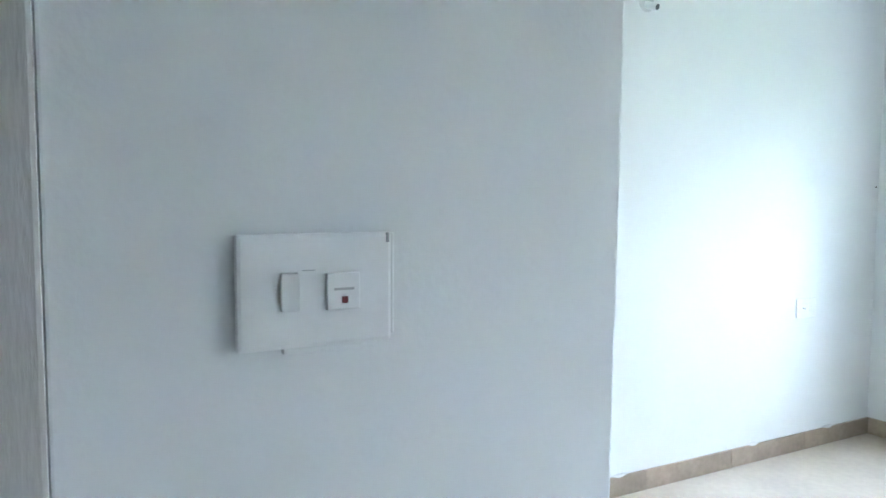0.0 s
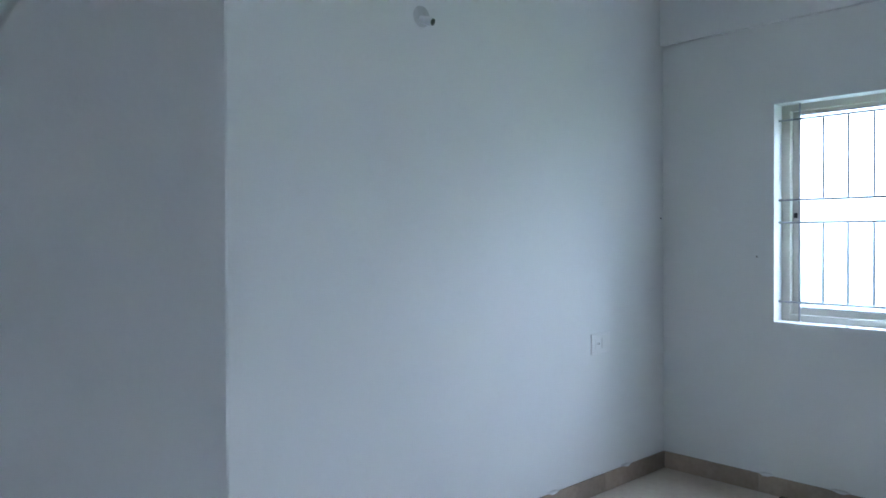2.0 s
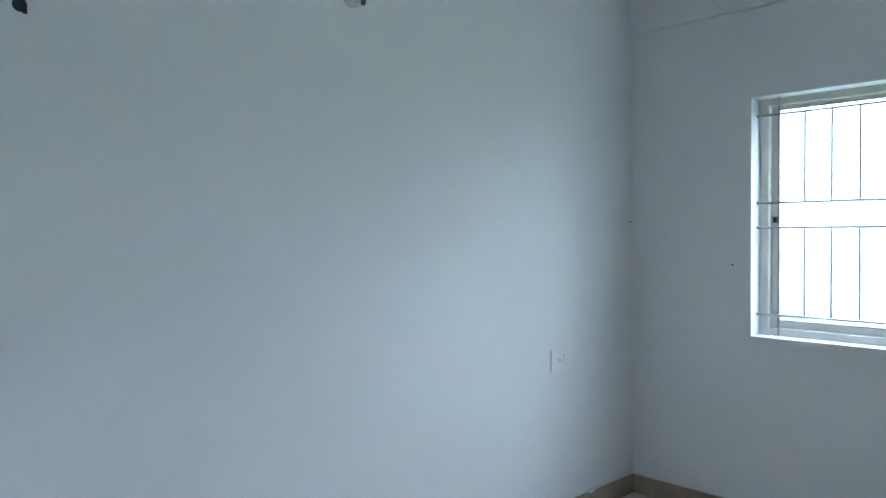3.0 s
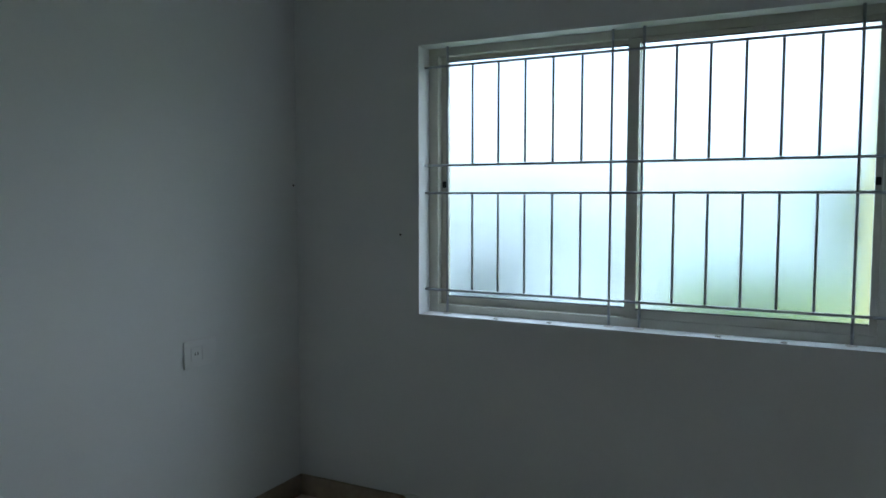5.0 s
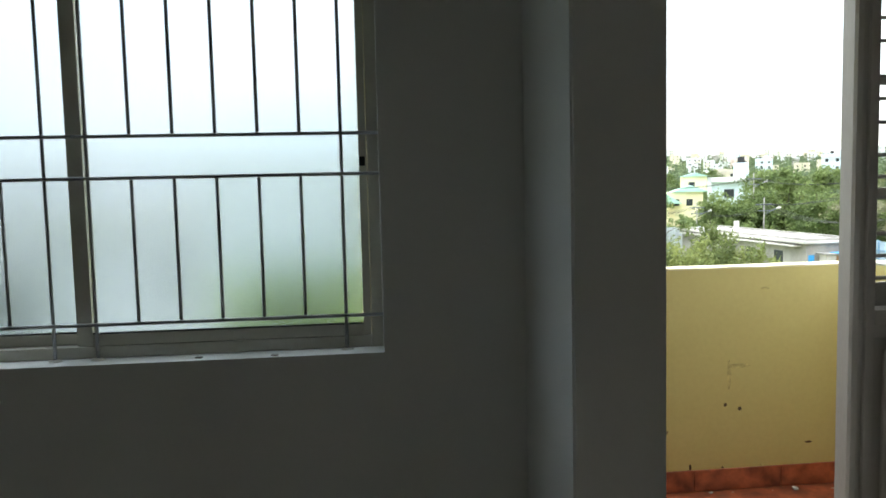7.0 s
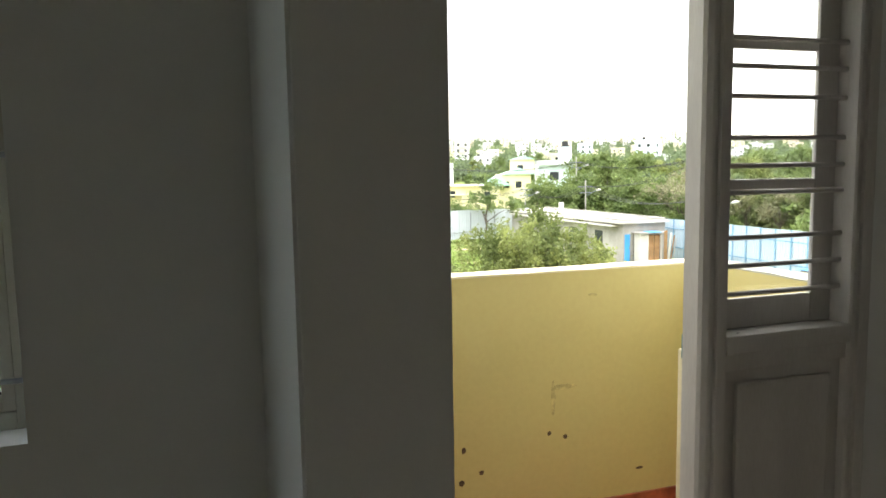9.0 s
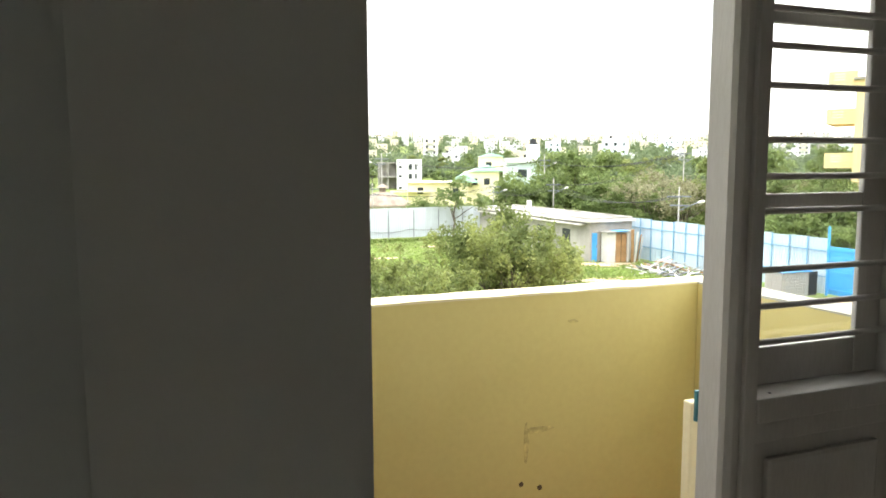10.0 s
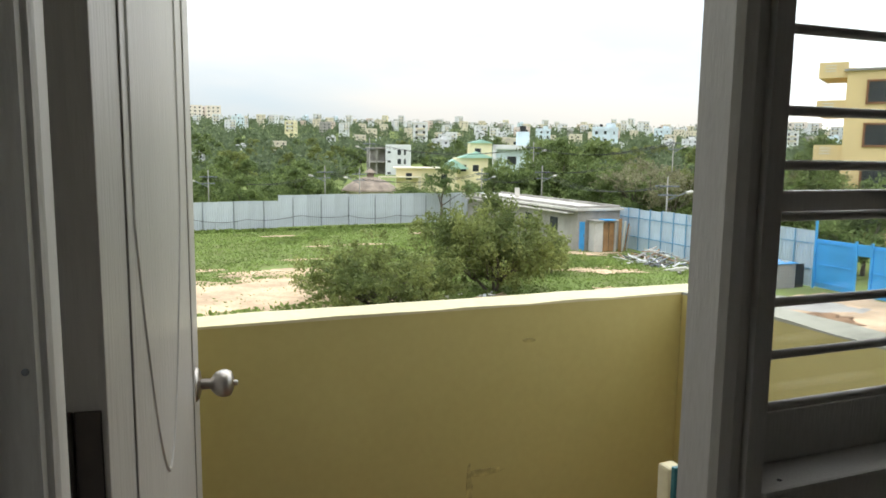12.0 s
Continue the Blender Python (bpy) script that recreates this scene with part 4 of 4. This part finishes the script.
for a, b in ((0, 1), (1, 2), (1, 3), (3, 4), (4, 5), (0, 2), (7, 9), (9, 8), (8, 4), (0, 9)):
    for off in (-0.6, 0.0, 0.6):
        c = bpy.data.curves.new("wire", "CURVE")
        c.dimensions, c.bevel_depth = "3D", 0.016
        sp = c.splines.new("POLY")
        sp.points.add(10)
        for k in range(11):
            u = k / 10
            q = Vector(tops[a]).lerp(Vector(tops[b]), u)
            sp.points[k].co = (q.x + off, q.y, q.z - 1.0 * 4 * u * (1 - u), 1)
        c.materials.append(WIRE)
        tagged(new("wire", c), "black overhead wire between street poles", "cable", "overhead wires")


# ---------------------------------------------------------------- buildings
def building(name, label, w, d, floors, wall_mat, trim_mat, style, group="", win=1.2, seed=1, fh=3.1):
    """A house with walls, windows on all sides, roof slab and parapet. Front faces -y."""
    random.seed(seed)
    t = thing(name, label, "building", group)
    h = floors * fh
    part("wall", boxes(((-w / 2, 0, -6), (w / 2, d, h))), wall_mat, t)
    part("roof", boxes(((-w / 2 - 0.25, -0.25, h), (w / 2 + 0.25, d + 0.25, h + 0.18))), trim_mat, t)
    part("parapet", boxes(((-w / 2, 0, h + 0.18), (w / 2, 0.15, h + 1.0)), ((-w / 2, 0.15, h + 0.18), (-w / 2 + 0.15, d, h + 1.0)),
                          ((w / 2 - 0.15, 0.15, h + 0.18), (w / 2, d, h + 1.0))), wall_mat, t)
    n = max(1, int(w / 3.4))
    wm = mesh_of("window", boxes(((-win / 2, -0.05, 0), (win / 2, 0.05, 1.25))), DARKWIN)
    sm = mesh_of("sunshade", boxes(((-win / 2 - 0.25, -0.5, 1.32), (win / 2 + 0.25, 0.0, 1.42))), trim_mat)
    for f in range(floors):
        for k in range(n):
            x = -w / 2 + w * (k + 0.5) / n
            o = new("window", wm)
            o.parent, o.location = t, (x, 0, f * fh + 1.0)
            if style != "plain":
                o = new("sunshade", sm)
                o.parent, o.location = t, (x, 0, f * fh + 1.0)
        for s in (-1, 1):
            o = new("window", wm)
            o.parent, o.matrix_basis = t, pose(s * w / 2, d * 0.5, f * fh + 1.0, 0, 0, 90)
    if style == "tank":
        part("stair_head", boxes(((0.1 * w, 0.4 * d, h + 0.18), (0.4 * w, 0.9 * d, h + 2.6))), wall_mat, t)
        part("water_tank", rod((-0.25 * w, 0.5 * d, h + 0.5), (-0.25 * w, 0.5 * d, h + 2.2), 0.7, 0.62, 12), BLACK, t, "black water tank")
    if style == "balcony":
        for f in range(1, floors):
            part("balcony", boxes(((-w * 0.3, -1.1, f * fh), (w * 0.3, 0, f * fh + 0.15)), ((-w * 0.3, -1.1, f * fh + 0.15), (w * 0.3, -1.0, f * fh + 0.95))), trim_mat, t)
    return t


def put(ob, x, y, turn, dz=0.0):
    ob.matrix_basis = pose(x, y, land(x, y) + dz, 0, 0, turn)
    return ob


F = 1310.0


def spot(px, d):
    """Plan position at the distance d on a bearing: px - 784 is the offset, in 1/1310 of the distance, east of a line 21.6 degrees east of north."""
    a = math.radians(21.6) + math.atan((px - 784) / F)
    return 3.26 + d * math.sin(a), -0.7 + d * math.cos(a), -math.degrees(a)


def place(ob, px, d, turn=0.0, dz=0.0):
    x, y, yaw = spot(px, d)
    return put(ob, x, y, yaw + turn, dz)


# the grey neighbour's low house, west of the plot
nb = building("neighbour_house", "pale grey plastered neighbouring house", 14, 9, 2, mat("pale_grey_plaster", (0.50, 0.49, 0.53), 0.85, var=0.12), PALE, "shade", seed=9, fh=3.1)
nb.matrix_basis = pose(-9.0, 10.5, G, 0, 0, 0)

far_nb = building("neighbour_house", "white plastered house beyond the back fence", 15, 9, 3, HOUSEWHITE, PALE, "shade", seed=10, fh=3.1)
far_nb.matrix_basis = pose(-5.5, 66.0, G, 0, 0, 0)

# the yellow villa with green roofs
villa = thing("villa", "yellow villa with pale green sloping roofs", "house")
part("wall", boxes(((-9, 0, -2), (3, 9, 3.4)), ((3, 2, -2), (9.5, 10, 5.6)), ((6.0, 4, 5.6), (10.5, 9, 8.6))), HOUSEYEL, villa)
for x0, x1, y0, y1, z, rise in ((-0.5, 5.4, -0.6, 6.0, 3.4, 1.9), (3.6, 10.6, 1.4, 8.0, 5.6, 1.3), (5.7, 10.8, 3.6, 9.4, 8.6, 0.7)):
    bm = bmesh.new()
    q = [bm.verts.new(p) for p in ((x0, y0, z), (x1, y0, z), (x1, y1, z), (x0, y1, z), ((x0 + x1) / 2, y0, z + rise), ((x0 + x1) / 2, y1, z + rise))]
    for f in ((0, 1, 4), (1, 2, 5, 4), (2, 3, 5), (3, 0, 4, 5), (0, 3, 2, 1)):
        bm.faces.new([q[i] for i in f])
    part("roof", bm, GREENROOF, villa, "pale green pitched roof")
part("roof", boxes(((-9.6, -0.8, 3.4), (0.5, 9.3, 3.6))), HOUSECREAM, villa)
part("porch", boxes(((-12.5, -1.5, 1.6), (-4, 0, 1.85)), ((-12.4, -1.4, -2), (-12.0, -1.0, 1.6)), ((-4.6, -1.4, -2), (-4.2, -1.0, 1.6))), HOUSECREAM, villa)
for x, z in ((-6.5, 1.2), (-2.5, 0.8), (0.5, 1.0), (4.5, 2.9), (7.0, 2.9), (7.6, 6.2)):
    part("window", boxes(((x - 0.6, -0.06 if x < 3 else (1.94 if z < 5 else 3.94), z), (x + 0.6, 0.05 if x < 3 else (2.05 if z < 5 else 4.05), z + 1.3))), DARKWIN, villa)
place(villa, 783, 118, 4, 0.9)
villa.matrix_basis = villa.matrix_basis @ Matrix.Scale(0.8, 4)

white = thing("white_block", "white cube house beside an unfinished grey frame", "house")
part("wall", boxes(((0, 0, -4), (6.2, 8, 8.2))), HOUSEWHITE, white)
part("frame_slab", boxes(((-5, 1, 0.0), (0, 8, 0.3)), ((-5, 1, 3.6), (0, 8, 3.9)), ((-5, 1, 7.2), (0, 8, 7.5))), CONC, white, "bare concrete slab")
part("back_wall", boxes(((-4.8, 5, -4), (0, 5.2, 7.2))), CONC, white)
for x in (-4.8, -2.5):
    part("column", boxes(((x, 1.1, -4), (x + 0.35, 1.5, 7.2))), CONC, white)
for z in (0.8, 3.7, 6.0):
    part("window", boxes(((0.5, -0.05, z), (1.3, 0.05, z + 0.5))), DARKWIN, white)
    part("window", boxes(((3.0, -0.05, z - 0.4), (3.9, 0.05, z + 0.9))), DARKWIN, white)
    part("window", boxes(((4.6, -0.05, z - 0.4), (5.1, 0.05, z + 0.9))), DARKWIN, white)
place(white, 684, 165, -3, -0.5)
white.matrix_basis = white.matrix_basis @ Matrix.Scale(0.88, 4)

tankh = thing("tank_house", "white and pale blue house with a black water tank", "house")
part("wall", boxes(((-4, 0, -4), (4, 8, 6.5)), ((0.7, 1.5, 6.5), (2.9, 6, 9.2))), HOUSEBLUE, tankh)
part("portal", boxes(((-4.6, -1.2, -2), (-4.0, 0, 6.5)), ((3.0, -1.2, -2), (3.6, 0, 6.5)), ((-4.6, -1.2, 5.6), (3.6, 0, 6.5))), HOUSEWHITE, tankh)
part("water_tank", rod((1.8, 3.5, 9.2), (1.8, 3.5, 10.4), 0.7, 0.62, 14), BLACK, tankh, "black water tank")
part("window", boxes(((-1.6, -0.06, 2.6), (0.2, 0.06, 4.2))), DARKWIN, tankh)
place(tankh, 912, 150, 6, 0.4)

dome = thing("domed_pavilion", "weathered brown domed roof with a small lantern", "pavilion")
part("drum", rod((0, 0, -0.5), (0, 0, 3.2), 4.2, 4.2, 20), HOUSECREAM, dome)
part("dome", lathe([(5.0, 3.1), (4.9, 3.35), (4.0, 4.1), (2.7, 4.85), (1.2, 5.4), (0.6, 5.5)], (0, 0, 0), (0, 0, 1), 24), DOMEM, dome)
part("lantern", lathe([(0.6, 5.4), (0.6, 6.2), (1.15, 6.2), (0.6, 6.6), (0.1, 6.9)], (0, 0, 0), (0, 0, 1), 12), DOMEM, dome)
place(dome, 657, 84, 0, 0.12)
dome.matrix_basis = dome.matrix_basis @ Matrix.Scale(0.64, 4)

flat = thing("apartment_house", "apricot-yellow apartment house with projecting balconies", "building")
part("wall", boxes(((0, 0, 0), (9, 12, 12.6))), APART, flat)
part("roof", boxes(((-0.2, -0.2, 12.6), (9.2, 12.2, 12.75))), CONC, flat)
for z in (3.3, 6.5, 9.7, 12.4):
    b = part("balcony", boxes(((-1.9, 0.4, z - 0.2), (0, 5.0, z)), ((-1.9, 0.4, z), (-1.75, 5.0, z + 0.9)), ((-1.75, 0.4, z), (0, 0.55, z + 0.9)), ((-1.75, 4.85, z), (0, 5.0, z + 0.9))), APART, flat)
    part("railing", boxes(((-1.5, 0.36, z + 0.25), (-0.8, 0.41, z + 0.3)), ((-1.5, 0.36, z + 0.45), (-0.8, 0.41, z + 0.5)), ((-1.5, 0.36, z + 0.65), (-0.8, 0.41, z + 0.7))), HOUSEWHITE, b, "white grille")
for z in (1.2, 4.3, 7.4, 10.4):
    for x in (1.4, 5.0):
        w = part("window", boxes(((x, -0.06, z), (x + 1.6, 0.06, z + 1.4))), DARKWIN, flat)
        part("surround", boxes(((x - 0.15, -0.1, z - 0.15), (x, 0.06, z + 1.55)), ((x + 1.6, -0.1, z - 0.15), (x + 1.75, 0.06, z + 1.55)),
                               ((x, -0.1, z + 1.4), (x + 1.6, 0.06, z + 1.55)), ((x, -0.1, z - 0.15), (x + 1.6, 0.06, z))), TAN, w, "brown surround")
    w = part("window", boxes(((-0.06, 6.5, z), (0.06, 8.0, z + 1.4))), DARKWIN, flat)
place(flat, 1484, 61, -6)

# towers on the ridge, their wall colour paled to carry the distance haze
tower = thing("tower_block", "pale peach high-rise block, haze in its colour, on the ridge", "building", "towers on the ridge")
part("wall", boxes(((-6, 0, -8), (6, 12, 15))), mat("hazed_peach_wall", (0.80, 0.70, 0.63), 0.85, var=0.06), tower)
for f in range(5):
    for x in (-3.6, 0, 3.6):
        part("window", boxes(((x - 0.6, -0.08, 1 + 2.9 * f), (x + 0.6, 0.08, 2.2 + 2.9 * f))), DARKWIN, tower)
place(tower, 352, 640, 0, 3)
for px, d in ((367, 655), (384, 640), (758, 700), (776, 720), (792, 690), (1402, 520), (1428, 530)):
    x, y, yaw = spot(px, d)
    copy_thing(tower, pose(x, y, land(x, y) - (8 if 700 < px < 800 else -3 if px < 700 else 6), 0, 0, yaw))

kinds = [building("house", "white flat-roofed town house with a tank", 9, 9, 2, HOUSEWHITE, PALE, "tank", "town houses", seed=1),
         building("house", "cream flat-roofed two-storey town house", 10, 8, 2, HOUSECREAM, PALE, "shade", "town houses", seed=2),
         building("house", "white three-storey town house with balconies", 8, 10, 3, HOUSEWHITE, HOUSECREAM, "balcony", "town houses", seed=3),
         building("house", "pink plastered two-storey town house", 9, 8, 2, HOUSEPINK, HOUSEWHITE, "shade", "town houses", seed=4),
         building("house", "yellow three-storey town house with balconies", 9, 9, 3, HOUSEYEL, HOUSEWHITE, "balcony", "town houses", seed=5),
         building("house", "pale blue two-storey town house", 8, 8, 2, HOUSEBLUE, HOUSEWHITE, "tank", "town houses", seed=6),
         building("house", "grey unfinished bare concrete house", 9, 8, 3, CONC, PALE, "plain", "town houses", seed=7)]
random.seed(77)
weights = [0, 0, 0, 0, 0, 0, 1, 1, 1, 1, 2, 2, 2, 2, 2, 2, 3, 3, 4, 5, 0, 1, 6]
first = set()
rows = ((215, 8, 0.72), (265, 14, 0.74), (315, 26, 0.70), (375, 42, 0.68), (435, 64, 0.64), (500, 84, 0.66))
for d0, count, size in rows:
    for k in range(count):
        px = 250 + 1400 * (k + random.uniform(-0.4, 0.4)) / count
        if px < 640 and random.random() < (1.0 if d0 < 330 else 0.5 if d0 < 400 else 0.15):
            continue
        d = d0 + random.uniform(-26, 26)
        i = random.choice((0, 0, 0, 1, 1, 2, 5) if d0 < 340 else weights)
        x, y, yaw = spot(px, d)
        m = pose(x, y, land(x, y) + random.uniform(1.0, 3.4), 0, 0, yaw + random.uniform(-35, 35)) @ Matrix.Scale(size * random.uniform(0.7, 1.18), 4)
        if i not in first:
            first.add(i)
            kinds[i].matrix_basis = m
        else:
            copy_thing(kinds[i], m)
for i, px, d, size in ((0, 352, 150, 0.7), (0, 432, 205, 0.5), (1, 500, 215, 0.5), (0, 590, 260, 0.6), (1, 640, 265, 0.6)):
    x, y, yaw = spot(px, d)
    copy_thing(kinds[i], pose(x, y, land(x, y) + 2.6, 0, 0, yaw + 12) @ Matrix.Scale(size, 4))
for i, ob in enumerate(kinds):
    if i not in first:
        place(ob, 700 + 60 * i, 400)

# ---------------------------------------------------------------- trees beyond the fence
models = [tree("tree", "broad green leafy roadside tree", 8.5, 4.0, 2.2, 0.22, 8, 6500, 0.20, LEAF_B, 31, "trees beyond the fence"),
          tree("tree", "rounded dense green tree", 7.0, 3.8, 1.6, 0.20, 9, 6500, 0.20, LEAF_B, 32, "trees beyond the fence"),
          tree("tree", "tall olive-green tree beyond the fence", 9.5, 3.4, 2.8, 0.22, 8, 6000, 0.19, LEAF_A, 33, "trees beyond the fence"),
          tree("tree", "sparse dry thorn tree with bare limbs", 8.0, 3.8, 2.0, 0.16, 10, 2600, 0.14, LEAF_C, 34, "trees beyond the fence"),
          tree("tree", "low spreading green tree", 5.5, 4.4, 1.2, 0.18, 9, 6000, 0.20, LEAF_B, 35, "trees beyond the fence")]
used = set()


def plant(i, px, d, scale, turn):
    x, y, yaw = spot(px, d)
    m = pose(x, y, land(x, y) - 0.1, 0, 0, turn) @ Matrix.Scale(scale, 4)
    if i not in used:
        used.add(i)
        models[i].matrix_basis = m
        return
    copy_thing(models[i], m)


random.seed(91)
for d0, d1, count, choice, small in ((70, 92, 44, (1, 4, 4, 0), 0.75), (95, 125, 40, (0, 1, 2, 4), 0.8), (128, 175, 62, (0, 1, 2, 4), 0.9), (180, 240, 90, (0, 1, 2, 4), 0.85)):
    for k in range(count):
        px = 250 + 1500 * (k + random.random()) / count
        if d0 < 170 and (600 if d0 < 120 else 640) < px < 950 and (d0 > 90 or px < 720 or random.random() < 0.6):
            continue
        plant(random.choice(choice), px, random.uniform(d0, d1), small * random.uniform(0.75, 1.15), random.uniform(0, 360))
for px, d, i in ((985, 86, 0), (1010, 92, 2), (960, 95, 0), (1060, 84, 0), (1085, 95, 2), (1130, 72, 3), (1160, 80, 3), (1195, 70, 3), (1215, 82, 3), (1100, 75, 1), (1040, 78, 1), (1240, 75, 2), (1265, 84, 0),
                 (1300, 70, 3), (1330, 76, 0), (1360, 70, 1), (1400, 66, 3), (1440, 72, 0), (1475, 60, 1), (1420, 58, 4), (1540, 47, 1), (925, 90, 1), (900, 84, 4), (870, 82, 1)):
    plant(i, px, d, 0.85 if i == 3 else 1.2, px * 7 % 360)

# far woods on the rise
np.random.seed(8)
fp = []
for _ in range(2700):
    px, d = np.random.uniform(150, 1800), 240 + 310 * np.random.rand() ** 0.8
    x, y, yaw = spot(px, d)
    if noise.noise(Vector((x * 0.011, y * 0.011, 2))) < -0.32:
        continue
    r = np.random.uniform(1.6, 3.3)
    q = np.random.normal(size=(46, 3)) * (r * 0.5, r * 0.5, r * 0.42) + (x, y, land(x, y) + r * 0.7)
    fp.append(q)
for _ in range(1500):
    px, d = np.random.uniform(250, 1700), np.random.uniform(135, 265)
    if 600 < px < 960 and d < 190:
        continue
    x, y, yaw = spot(px, d)
    r = np.random.uniform(1.5, 3.0)
    fp.append(np.random.normal(size=(70, 3)) * (r * 0.5, r * 0.5, r * 0.4) + (x, y, land(x, y) + r * 0.75))
fp = np.concatenate(fp)
woods = new("far_woods", quads("far_woods", fp, np.random.uniform(0.45, 0.95, len(fp)), LEAF_HAZED))
tagged(woods, "dark green woods, greyed for haze, on the distant rise", "woods", "", "stuff")
